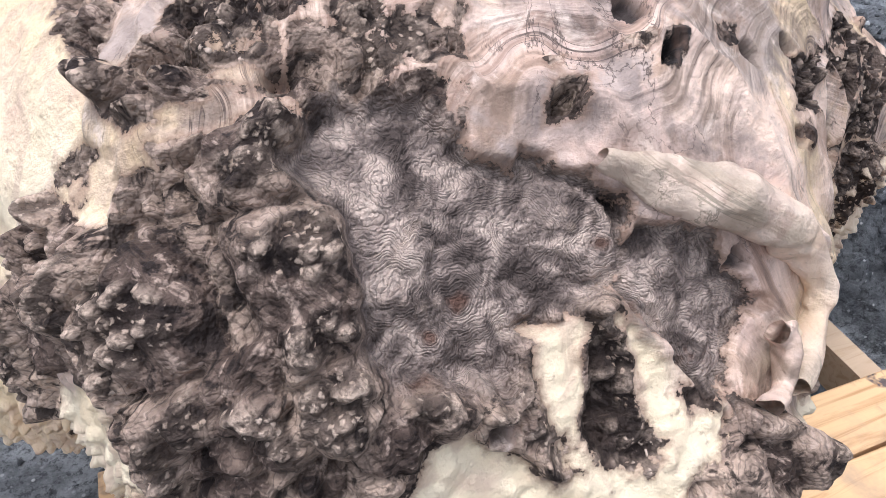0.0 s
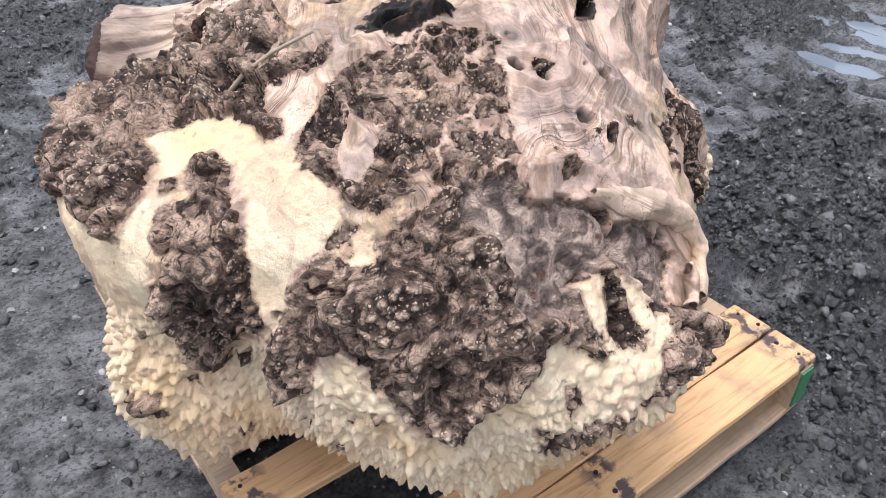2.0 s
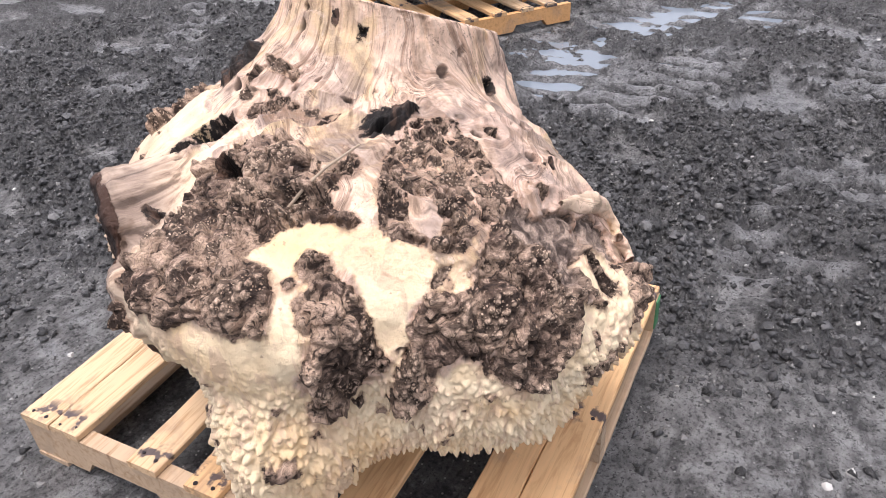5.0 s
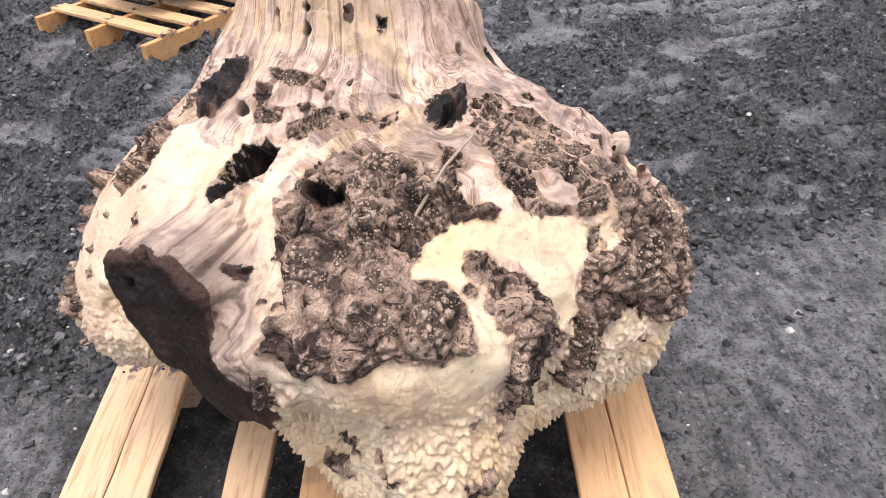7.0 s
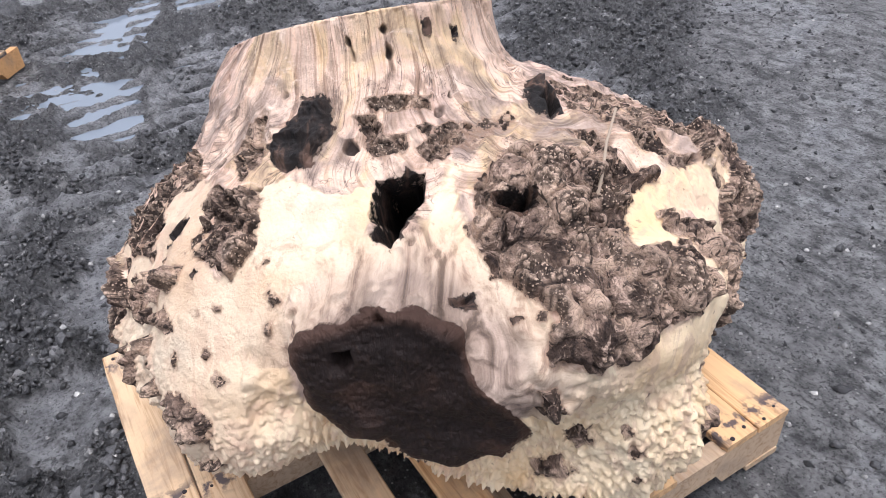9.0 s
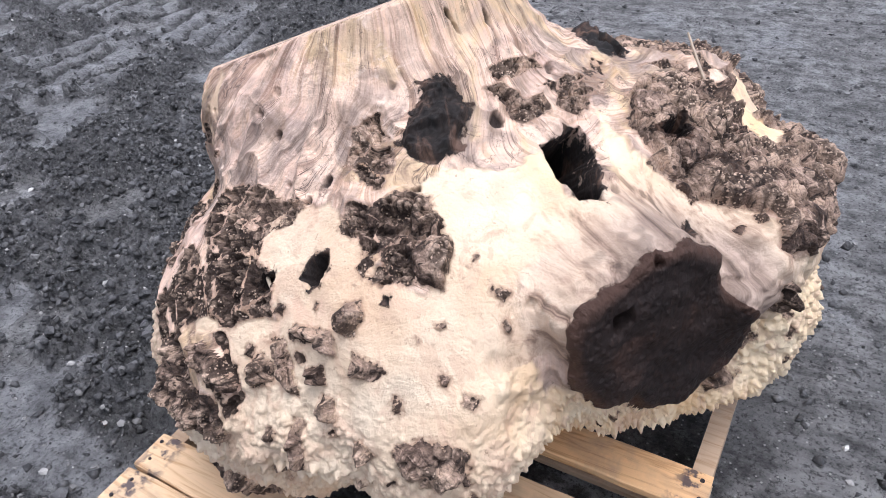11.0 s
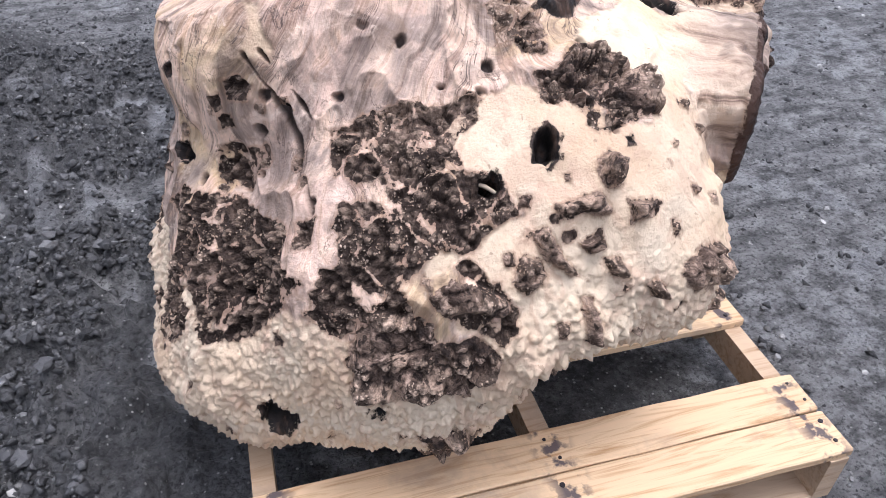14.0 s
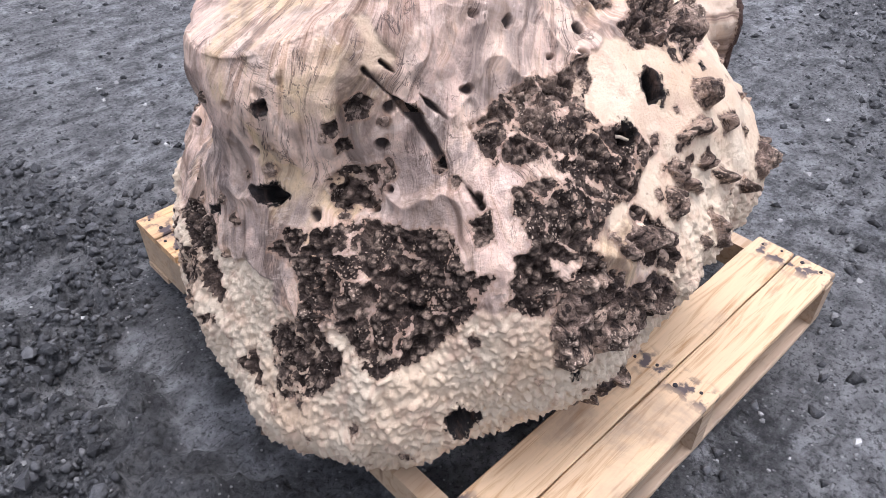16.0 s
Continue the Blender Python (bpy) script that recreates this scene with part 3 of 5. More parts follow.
def make_pallet(m, long, wide, deck, under, label, woods, beams, paint=False):
    pallet = new("pallet")
    tagged(pallet, label, "pallet", "pallets in the yard")
    top = 0.14
    rng = random.Random(7)
    ends = (-long / 2 + 0.022, 0.0, long / 2 - 0.022)
    for k, (y0, y1) in enumerate(deck):
        ob = part("deck_board", board_mesh(long + rng.uniform(-0.004, 0.004), y1 - y0, 0.020, k), woods[y0 > 0.1], pallet)
        ob.matrix_local = pose(0, (y0 + y1) / 2, top, rng.uniform(-0.4, 0.4), 0, rng.uniform(-0.25, 0.25))
        for x in ends:
            for q in (0.25, 0.72):
                nail = part("nail", nail_mesh(rng.uniform(0.0035, 0.006)), NAIL, ob)
                nail.matrix_local = pose(x + rng.uniform(-0.012, 0.012), (q - 0.5) * (y1 - y0), 0.0006)
    for x in ends:
        ob = part("stringer", stringer_mesh(wide - 0.004, 0.038, 0.104), beams, pallet)
        ob.matrix_local = pose(x, 0, 0.0165)
        if paint and x > 0:
            bm = bmesh.new()
            bmesh.ops.create_cube(bm, size=1, matrix=Matrix.Translation((0, -wide / 2 + 0.001, 0.055)) @ Matrix.Diagonal((0.036, 0.006, 0.09, 1)))
            part("painted_end", bm, GREEN, ob, "green painted stringer end")
    for k, (y0, y1) in enumerate(under):
        ob = part("bottom_board", board_mesh(long, y1 - y0, 0.017, 40 + k), STRINGER, pallet)
        ob.matrix_local = pose(0, (y0 + y1) / 2, 0.0165)
    pallet.matrix_world = m
    return pallet


DECK = ((-0.61, -0.5185), (-0.5155, -0.425), (-0.29, -0.195), (0.028, 0.118), (0.19, 0.275), (0.425, 0.5145), (0.5175, 0.61))
UNDER = ((-0.61, -0.51), (-0.05, 0.05), (0.51, 0.61))
make_pallet(pose(0.008, 0.006, 0.002, -0.94, -0.84, 0), 1.02, 1.225, DECK, UNDER, "pale pine shipping pallet standing on wet mud", (WARM_BOARD, BOARD), STRINGER, True)
SPARSE = ((-0.49, -0.40), (-0.315, -0.225), (-0.13, -0.035), (0.06, 0.15), (0.245, 0.335), (0.415, 0.50))
make_pallet(pose(3.02, 1.28, -0.025, 0, 0, -125.5), 0.96, 1.2, SPARSE, (), "orange-brown pine pallet carrying a dark log", (WARM_BOARD, BOARD), ORANGE_BOARD)
# ---- the burl ----
# rounded lobes of the trunk swelling: centre and half axes
LOBES = np.array((
    (-0.031, -0.042, 0.577, 0.320, 0.506, 0.255),
    (-0.252, -0.173, 0.558, 0.192, 0.410, 0.246),
    (-0.478, -0.081, 0.629, 0.090, 0.215, 0.093),
    (-0.048, -0.412, 0.500, 0.157, 0.227, 0.090),
    (0.143, -0.057, 0.818, 0.178, 0.208, 0.459),
    (0.198, 0.012, 0.730, 0.337, 0.249, 0.207),
    (-0.114, 0.103, 0.494, 0.185, 0.172, 0.135),
    (0.052, 0.300, 0.460, 0.186, 0.239, 0.090),
    (0.209, 0.296, 0.413, 0.237, 0.223, 0.284),
    (0.476, 0.055, 0.293, 0.116, 0.320, 0.306),
    (-0.135, 0.403, 0.478, 0.117, 0.090, 0.122),
    (0.037, -0.064, 0.301, 0.552, 0.222, 0.090),
    (0.263, -0.241, 0.463, 0.202, 0.107, 0.153),
    (-0.478, -0.171, 0.407, 0.090, 0.090, 0.122),
    (-0.190, -0.198, 0.395, 0.195, 0.364, 0.090),
    (0.344, 0.182, 0.257, 0.280, 0.185, 0.090),
))
TOP = (0.996, -0.400, 0.095)  # the sawn top of the trunk: z = a + b x + c y
LIMB_END, LIMB_WAY = np.array((-0.4157, 0.2206, 0.5945)), Vector((-0.832, 0.555, -0.01)).normalized()
# reach of the sawn face from its middle, every thirty degrees
LIMB_RIM = np.array((0.154, 0.138, 0.110, 0.146, 0.182, 0.185, 0.143, 0.107, 0.137, 0.159, 0.163, 0.185))
HEART = np.array((0.03, -0.05, 0.52))

# what covers the burl: outlines as bearing and height in degrees, seen from its heart; later ones lie over earlier ones
PATCHES = []


def cream(*outline):
    PATCHES.append(("cream", outline))


def wood(*outline):
    PATCHES.append(("wood", outline))


def bark(*outline):
    PATCHES.append(("bark", outline))


def pocket(*outline):
    PATCHES.append(("pocket", outline))


def plate(*outline):
    PATCHES.append(("plate", outline))


def rot(*outline):
    PATCHES.append(("rot", outline))


def hole(*outline):
    PATCHES.append(("hole", outline))


# fresh pale wood
cream((-170.8, 22.7), (-166.2, 27.5), (-154.2, 30.7), (-148.5, 28.5), (-144.9, 26.8), (-137.3, 23.1), (-137, 21.2), (-133.3, 20.4), (-132.5, 17.5), (-135.9, 16.8), (-138.9, 17.9), (-142.4, 14.6), (-143, 10.1), (-145.5, 7.8), (-148.5, 8.7), (-149.3, 14.6), (-150.7, 19), (-155.2, 23.5), (-161.6, 23.1), (-165.5, 22.5))
cream((-176.9, 12.2), (-167.7, 14.7), (-160.6, 14.5), (-162.5, 18.8), (-159.5, 19.3), (-159.4, 16.6), (-157.5, 11.3), (-159.6, 7.3), (-159.7, -1.6), (-156.7, -5.3), (-157.5, -11.5), (-169, -10.5), (-172.3, 2.4), (-171.7, 8.3))
cream((-154.7, -4.5), (-152.3, 0.5), (-149.3, 2.7), (-146, 5.8), (-143.8, 9.9), (-145.8, -1.4), (-151.5, -8))
cream((-139.9, -1.4), (-139.5, 3), (-135.7, 6.7), (-132.4, 5), (-128.7, 1.8), (-125, -1.3), (-120.2, 4.2), (-116.1, 6.3), (-115.1, 9.1), (-108.2, 5.3), (-102.9, 2.5), (-104.3, -3.7), (-112, -4.9), (-119, -8.8), (-119.8, -15), (-128.7, -15.5), (-132.9, -7.4), (-141, -9.1))
cream((71.2, 21.7), (70.9, 27.7), (85, 31.5), (97, 27.2), (102.8, 21.9), (111.5, 21.5), (115.7, 25.1), (107.2, 38.6), (110.1, 41.9), (124.5, 41.6), (138.6, 44.9), (139.5, 34.1), (147.7, 30), (148.2, 27.8), (141.3, 28.7), (132.2, 26.3), (125.4, 23.6), (123.7, 17.9), (125.2, 12.4), (127.8, 5.2), (127.6, -1), (124.6, -9.2), (120.5, -12.5), (116.9, -7.1), (119.2, 1.6), (109, 2.1), (103.3, 2), (107.5, 10.2), (99.3, 19.7), (88, 16.8))
cream((156.6, 43.4), (165.2, 49.1), (162.2, 38.4), (163.6, 30.3), (168.2, 24.5), (172, 21.6), (168.3, 16.4), (166.4, 12.3), (164.2, 11.9), (160.1, 15.9), (156.9, 21.3), (155.4, 24.3), (151.4, 28.1), (150.3, 31.5), (152.9, 36.4))
cream((165.4, 7), (167.2, 10.2), (169.2, 14.7), (174.8, 11.9), (177.4, 14.9), (-174.6, 15.4), (-166, 6.5), (-161.6, -2.5), (-167.6, -3.5), (-171, -11.2), (-172.9, -17.3), (179.3, -21.2), (167.1, -25.5), (161.1, -24.3), (163, -3.6))
cream((71.7, 23.3), (79.9, 31.5), (87.3, 27.6), (97.4, 28.5), (97.9, 23), (100.3, 21), (105.8, 22.4), (109.4, 21.9), (109.2, 27.4), (106.4, 36.1), (104.8, 39.4), (110, 42.3), (119.9, 38.5), (125.1, 32.9), (125.4, 15.9), (126.3, 8.1), (130.5, -2.1), (119.8, 2.5), (107.5, 4.2), (107.4, -1.7), (100.4, -7.5), (95.9, -5.9), (85.9, -7.4), (80.4, -4.2), (81.8, 1.1), (78.4, 4.8), (79.6, 7.5), (83.9, 10.6), (82.3, 17), (79.2, 18.9), (76.2, 22.4))
cream((7.8, -9.5), (8.7, -4.2), (15.2, -5.4), (20.5, -7.9), (19.6, -11.7), (15.5, -15.4), (10.8, -14.7))
cream((17.1, -19.2), (21.6, -19.1), (32.5, -12.2), (37.7, -12.7), (45, -8.9), (51, -1.8), (55.4, -3.7), (59.8, -4.5), (61.4, -9.4), (67.9, -11.4), (75.4, -19.4), (74.6, -22.4), (64.6, -23.2), (52.4, -23.5), (39.8, -25.3), (32.4, -21.5), (23.9, -21.8))
cream((30.6, 37.8), (33.2, 37.4), (35.6, 34.7), (39.1, 32.8), (37.9, 31), (33.5, 30.8), (33.4, 34.3))
# knobbly bark that stands proud
bark((-159.9, 17.6), (-158, 19.7), (-161.3, 22.2), (-159.3, 23.7), (-155.2, 23.5), (-153.4, 20.5), (-150.7, 19), (-148.9, 14.7), (-147.3, 8.9), (-146.3, 7.5), (-151.9, 1.8), (-153.8, -3.4), (-156.7, -5.3), (-159.1, -2.5), (-159.5, 0.4), (-157.1, 3.3), (-159.3, 6.3), (-157.5, 11.3), (-156.7, 13.5), (-158.5, 15))
bark((-142.4, 14.6), (-138.8, 17.3), (-135.9, 16.5), (-132.5, 17.5), (-131.9, 19.3), (-130, 21.1), (-126.6, 21.1), (-125.4, 17.7), (-124.3, 14.3), (-123.3, 9.5), (-125.1, 9), (-131.1, 8.3), (-132.5, 4.1), (-133.1, 6.4), (-135.7, 7.9), (-139.3, 5.8), (-140.7, -0.7), (-146.7, -5.7), (-147.8, -2.5), (-144.8, 6.2), (-143.1, 9.3))
bark((-125.8, 21.6), (-123.6, 21.3), (-121.8, 20.2), (-119.6, 18.7), (-119, 15.6), (-117.8, 13.3), (-116.6, 11.6), (-113.7, 11), (-111, 9.5), (-111.5, 6.3), (-115, 7.2), (-115.8, 6.1), (-118.9, 4), (-122.1, 2.3), (-124.7, 0.3), (-127, 2.7), (-130.6, 4.4), (-131.2, 8.3), (-128.8, 13.3), (-126.9, 15.8), (-125.4, 17.3), (-124.9, 19.5))
bark((-127.4, 16.6), (-119.6, 15.3), (-118.5, 13.3), (-114.9, 10.3), (-111.1, 9.8), (-108.7, 6.8), (-115.1, 9.1), (-116.1, 7), (-118.3, 6.5), (-120.2, 4.2), (-123.7, -0.7), (-126.9, 0.2), (-131.2, 2.9), (-132.1, 5.1), (-130.5, 9.2), (-126.3, 12.1))
bark((171.9, 13.5), (175.2, 19.2), (170.9, 22.4), (165, 25.2), (169, 32), (-176.3, 35.5), (-157.2, 33.2), (-153.4, 29.3), (-166, 28), (-170.4, 22.7), (-168, 21.6), (-164.7, 21.3), (-161.5, 17.5), (-164.1, 14.2), (-167.8, 12.7), (-172.4, 14.7), (-178.7, 12.7))
bark((-137.8, 26.2), (-129.3, 26.5), (-128.9, 24), (-132.8, 22.2), (-137.3, 23.1))
bark((-132.3, 34.6), (-123.7, 37.8), (-118.1, 32.8), (-116.5, 28.4), (-119, 27.2), (-125.3, 27), (-128.5, 29.9), (-132.1, 32.9))
bark((-163, 14.4), (-160.2, 15.5), (-160.3, 13.6), (-162.8, 13.2))
bark((-129.4, 20.1), (-127.4, 21.1), (-126.7, 19.7), (-128.1, 18.1), (-129.6, 18.6))
bark((-133.8, 25.4), (-127.7, 26.9), (-126.7, 25.3), (-130.2, 24.2), (-133.2, 22.6), (-136.2, 22.9))
bark((-99.2, 3.2), (-94.8, 4.9), (-91.3, 3.3), (-88, -0.8), (-89.6, -2.2), (-96, -1.3), (-102.2, -2.4), (-107.4, -4.9), (-113.3, -7.2), (-116.1, -5.1), (-113.5, -2.7), (-110.3, -3.5), (-105.8, -2.5), (-103.1, -2.9), (-101.4, -1.2))
bark((-112.8, 2.4), (-111, 2.1), (-110.5, -0.3), (-112.2, -0.9))
bark((162.8, 34.6), (174.5, 38.1), (-178.2, 39.5), (-168.2, 45.5), (-152.1, 44.7), (-153.9, 34.9), (-161.5, 33), (-164.5, 27.9), (-168.5, 24.4), (-170.1, 22.6), (-164.3, 21.8), (-162.4, 18.9), (-163.6, 16.6), (-165.3, 14.3), (-168.9, 13.6), (-173.1, 14.8), (-176, 14), (-179.3, 11.4), (177.7, 11.9), (176.2, 15.4), (171.8, 15.4), (171.6, 16.7), (175.7, 18.6), (172.6, 21.9), (165.4, 25.6))
bark((-165.2, 15), (-162.7, 14.9), (-163.3, 13.3), (-165, 13.6))
bark((-155.3, 31.2), (-150.9, 31.3), (-148.7, 29), (-151.4, 27.3), (-154.1, 28.2))
bark((-125.4, 25.2), (-108.4, 19.9), (-98.2, 5.3), (-102.2, 3.2), (-123.3, 14.1), (-128.9, 17.5), (-130.5, 21.6))
bark((167.7, 42.4), (-179, 47.8), (-170.2, 45.7), (-166.9, 38.5), (-164, 32.6), (-173.5, 26), (-170, 21.5), (-173.1, 17.1), (-176.9, 15.6), (177.7, 15.6), (174.8, 11.9), (171.5, 14), (168.5, 14.9), (167.5, 16.5), (171.8, 19.6), (169.3, 22.1), (166.1, 25.8), (164.1, 31.2), (166, 37.5))
bark((89.7, 30.6), (100.6, 36.9), (107.7, 36.2), (114.2, 27.7), (112.6, 21.7), (104, 22.3))
bark((54.4, 18.1), (67.3, 28.9), (80.6, 31), (71.1, 23.1))
bark((89, 19.5), (91.5, 22.8), (88.9, 24.6), (92, 25.9), (95.4, 23.3))
bark((109, 2.5), (114.3, 3.9), (118.5, 2.1), (115.9, -0.5), (116.9, -7.1), (113.6, -8.4), (109.8, -4.3))
bark((166.4, 11.4), (168.7, 11.6), (170.1, 6.4), (167.9, 5.7))
bark((69.4, 6.1), (72.4, 7.4), (78.6, 3.4), (79.5, 0.9), (76, 0.6), (70.7, 2.9))
bark((71.4, -2), (76.9, -4.8), (78.5, -10), (73.1, -10.5), (67.8, -10.2), (61.3, -8.4), (59.7, -3.7), (64.2, 0.6), (70.6, 0.7))
bark((67, -16.4), (75.2, -20.1), (75, -21.9), (71, -25.9))
bark((57, -13.3), (60.8, -12.6), (62.2, -18.9), (58.2, -21.5))
# fresh pale wood
cream((-169.7, 22.6), (-164.7, 25.5), (-158.7, 26.4), (-160.6, 22.8), (-160.9, 18.6), (-160.4, 15.5), (-160.1, 12.6), (-162.7, 12.5), (-162.2, 15.8), (-162.7, 19.5), (-164.3, 21.8))
cream((-164.3, 21.4), (-162.1, 21.6), (-159.3, 16.3), (-159.3, 11.8), (-161, 13.2), (-161.5, 17.5))
# sunken bark, netted by ridges of wood
pocket((-164.2, 44.6), (-154.1, 46.7), (-148, 41.3), (-150.4, 37.6), (-155.6, 39))
pocket((-169.1, 32), (-164.5, 34.1), (-155.7, 34.4), (-155, 31.8), (-163.6, 30.4))
pocket((-140.2, 35), (-135.5, 36.1), (-134.6, 32.7), (-138.1, 31.4))
pocket((-141.1, 29.4), (-138.8, 30.4), (-134.2, 29.1), (-134.8, 27.4), (-139.7, 27.4))
pocket((-119.2, 50.3), (-107, 48.7), (-114.1, 42.3), (-120.5, 43.2), (-121.9, 46.6))
pocket((-102.8, 43.2), (-98.2, 40.7), (-103.1, 38.6), (-105, 40.4))
pocket((-106.9, 26.6), (-103.9, 26.4), (-104.9, 23.9), (-107.8, 23.4))
pocket((-88, 29.9), (-83.7, 28.9), (-86.5, 26.9), (-89.3, 27.8))
pocket((-137.1, 20.7), (-135, 20.7), (-136, 19.3), (-138.4, 17.9), (-139, 18.6))
pocket((-124.9, 52.4), (-111.5, 42.1), (-113.6, 32.7), (-114, 22.6), (-125.9, 24.9), (-139.4, 24.7), (-144.8, 26.2), (-146.4, 33.2), (-142, 42.3))
pocket((151.2, 60.6), (-179, 58.1), (-158.7, 57.2), (-159.6, 54.3), (170.6, 50.7))
pocket((-35.3, 16), (-28.6, 5.4), (-37.1, -6.7), (-25.6, -29.5), (-31.2, -26.7), (-49.6, -0.1), (-43.8, 4.8), (-49.7, 13.9))
pocket((-76.1, 24), (-48, 15.3), (-76.2, 18.2), (-82.1, 20.1))
pocket((70.1, 9.5), (71.2, 18.9), (88, 16.8), (91.5, 12.2), (102.7, 13.6), (103.7, 8.7), (99.7, 1), (90.4, -1.1), (79.7, -2.5), (71.1, 2.1))
pocket((86.4, 48.7), (91.6, 49.6), (97.4, 43.1), (95.7, 36.8), (89.6, 37.9), (86.5, 41.9))
pocket((90, 33), (94.5, 33.9), (96.4, 29.4), (93.4, 27.3), (90.4, 28.5))
pocket((98.9, 33.8), (104.5, 33.3), (105.8, 26.2), (108.9, 23.5), (109.2, 21.5), (106, 23.5), (102.1, 22), (99.5, 21.4), (97.1, 23.7), (98.4, 28.5))
pocket((48.8, 21.5), (55.3, 24.7), (59.6, 26.9), (66, 29.4), (75.8, 29.2), (78.9, 26.9), (73.6, 23.6), (75.1, 19.9), (80.1, 19), (82.2, 14.8), (78.9, 11.6), (76.3, 9), (72.7, 11.1), (70, 12), (65.1, 16.7), (56.8, 17.3))
pocket((58.9, 9.8), (60.7, 14.8), (68.7, 13.1), (71.5, 9.5), (68.1, 6.8), (65.1, 3.9), (60.4, 6.6))
pocket((61.4, 0.9), (65.9, 4.8), (70.5, 0.9), (71.1, -4.1), (65.4, -8.2), (61.2, -4.4))
pocket((21.1, 4.4), (30.8, 6.6), (38.2, 6.8), (47.7, 7.7), (49.5, 3.9), (53.3, 3), (49.5, -2.1), (45, -7.4), (41.4, -10), (36, -9.5), (32.1, -4.9), (25.7, -6.1), (24.9, -0.7), (19.1, 1))
pocket((30.3, 25.6), (32.8, 27.3), (35.4, 26.3), (34.1, 24), (31, 23.1))
pocket((26.8, 22.5), (29.3, 23.5), (29.9, 21.2), (27.6, 20.4))
pocket((28.8, 19.7), (31.2, 20.8), (31.3, 18.6), (28.9, 17.9))
pocket((27, 12.3), (29.9, 14.8), (37.8, 16.9), (38.4, 14.1), (35.4, 9.1), (30.2, 7.9), (28, 9.9))
pocket((49.7, 9.5), (52.5, 10.6), (52.9, 7.9), (51, 6.9))
pocket((56.6, 13.6), (60.7, 14.2), (68.2, 9.1), (66.9, 5.9), (64.3, 3.5), (59.9, 5.4), (57.1, 9.5))
pocket((56.2, 5.4), (58.5, 6.1), (62.7, 1.6), (59.7, -2), (54.7, -3.7), (54, -0.6))
pocket((14.8, -16.7), (20.8, -10.3), (28.2, -8.9), (31.4, -9.7), (32.5, -11.5), (26, -17), (19.9, -18.7))
pocket((36.4, -9.4), (40.7, -8.6), (40.7, -10.4), (37.7, -10.9))
pocket((-5.4, -16.6), (-14.6, -12.9), (-11, -3.6), (5.2, -1.2), (4.7, -8.4), (10.9, -12.2), (4.6, -16.8))
# hollows with ringed figure
plate((-123, 25.1), (-121.8, 26), (-118.8, 25.6), (-115.7, 24.9), (-114.7, 23.7), (-113.2, 22.3), (-109.4, 21), (-109.2, 22.4), (-104.2, 20.4), (-101.6, 18.2), (-101.9, 14.1), (-105.5, 13), (-107.2, 12.1), (-109.3, 11.4), (-110.5, 9.3), (-113.7, 11.2), (-116.6, 11.6), (-117.8, 13.3), (-119, 15.6), (-119.6, 19.1), (-121, 20.6), (-122.8, 21.3), (-123.8, 22.4))
plate((-101.2, 17.2), (-94.8, 15.9), (-93.5, 12.5), (-90.1, 9.3), (-93.2, 8.6), (-95.2, 5.8), (-98, 7.1), (-99.8, 9.6), (-101.7, 11.4), (-102.6, 13.3))
# fresh pale wood
cream((-109.3, 12), (-105.8, 12.3), (-105.1, 11.4), (-106, 10.6), (-105.6, 7.2), (-106.6, 5.4), (-108.1, 7.4), (-109, 9.6))
cream((-104.2, 12.1), (-102.3, 11.5), (-99.5, 8.3), (-98, 7.1), (-99.3, 6.8), (-99, 5.8), (-96.8, 5.1), (-97.6, 3.9), (-99.2, 3.2), (-101.4, 2.2), (-101.4, -1.2), (-106.8, -2.4), (-112.6, -2.2), (-115.4, 5.6), (-115, 8.1), (-112.8, 8.1), (-111.5, 6.3), (-107.8, 4.4), (-105.9, 4.9), (-103.6, 3.7), (-101.4, 4.1), (-101.4, 5.2), (-102.6, 6.6), (-102.7, 9.4))
# sunken bark, netted by ridges of wood
pocket((-105.1, 11.2), (-103.1, 10.4), (-102.5, 8.6), (-102.7, 6.2), (-101.2, 4.8), (-102.2, 3.5), (-105.9, 4.9), (-106.2, 6.5), (-105.4, 8.8))
pocket((-99.2, 7.2), (-96.9, 6.6), (-96.7, 5.3), (-99, 6))
# knobbly bark that stands proud
bark((-112.8, 2.4), (-111, 2.1), (-110.5, -0.3), (-112.2, -0.9))
bark((-110.5, 7.7), (-109.1, 7.2), (-107.3, 4.7), (-106, 4.1), (-107.9, 3.6), (-110.6, 6))
bark((59.8, -4.5), (63.7, 2), (70.7, 0.1), (71.4, -4.8), (66.4, -8.8), (61.4, -9.8))
bark((71.4, -2.2), (75, -1.6), (78, -4.2), (76.8, -10.2), (73, -11.2))
bark((69.4, -21.7), (72.6, -17.3), (77.5, -27.3), (77.6, -26.1), (71.5, -29.2))
# sunken bark, netted by ridges of wood
pocket((18.5, -12.2), (27.2, -5.2), (31.4, -9.3), (26.1, -16.1), (19.9, -16.8))
# knobbly bark that stands proud
bark((57.7, -10.4), (61.4, -8.8), (62.6, -14.3), (58.6, -17.5))
bark((-166.2, -8.4), (-161.4, -7.6), (-161.4, -10.9), (-165.4, -11.8))
bark((82.4, -3.3), (85.6, -3.7), (88.4, -11.4), (83.6, -7.6))
bark((176.5, -7.2), (179.8, -4.9), (-179.4, -9.9), (178.2, -12.4))
bark((170.3, -18.6), (175.8, -16.7), (175.7, -18.6), (170.4, -20.6))
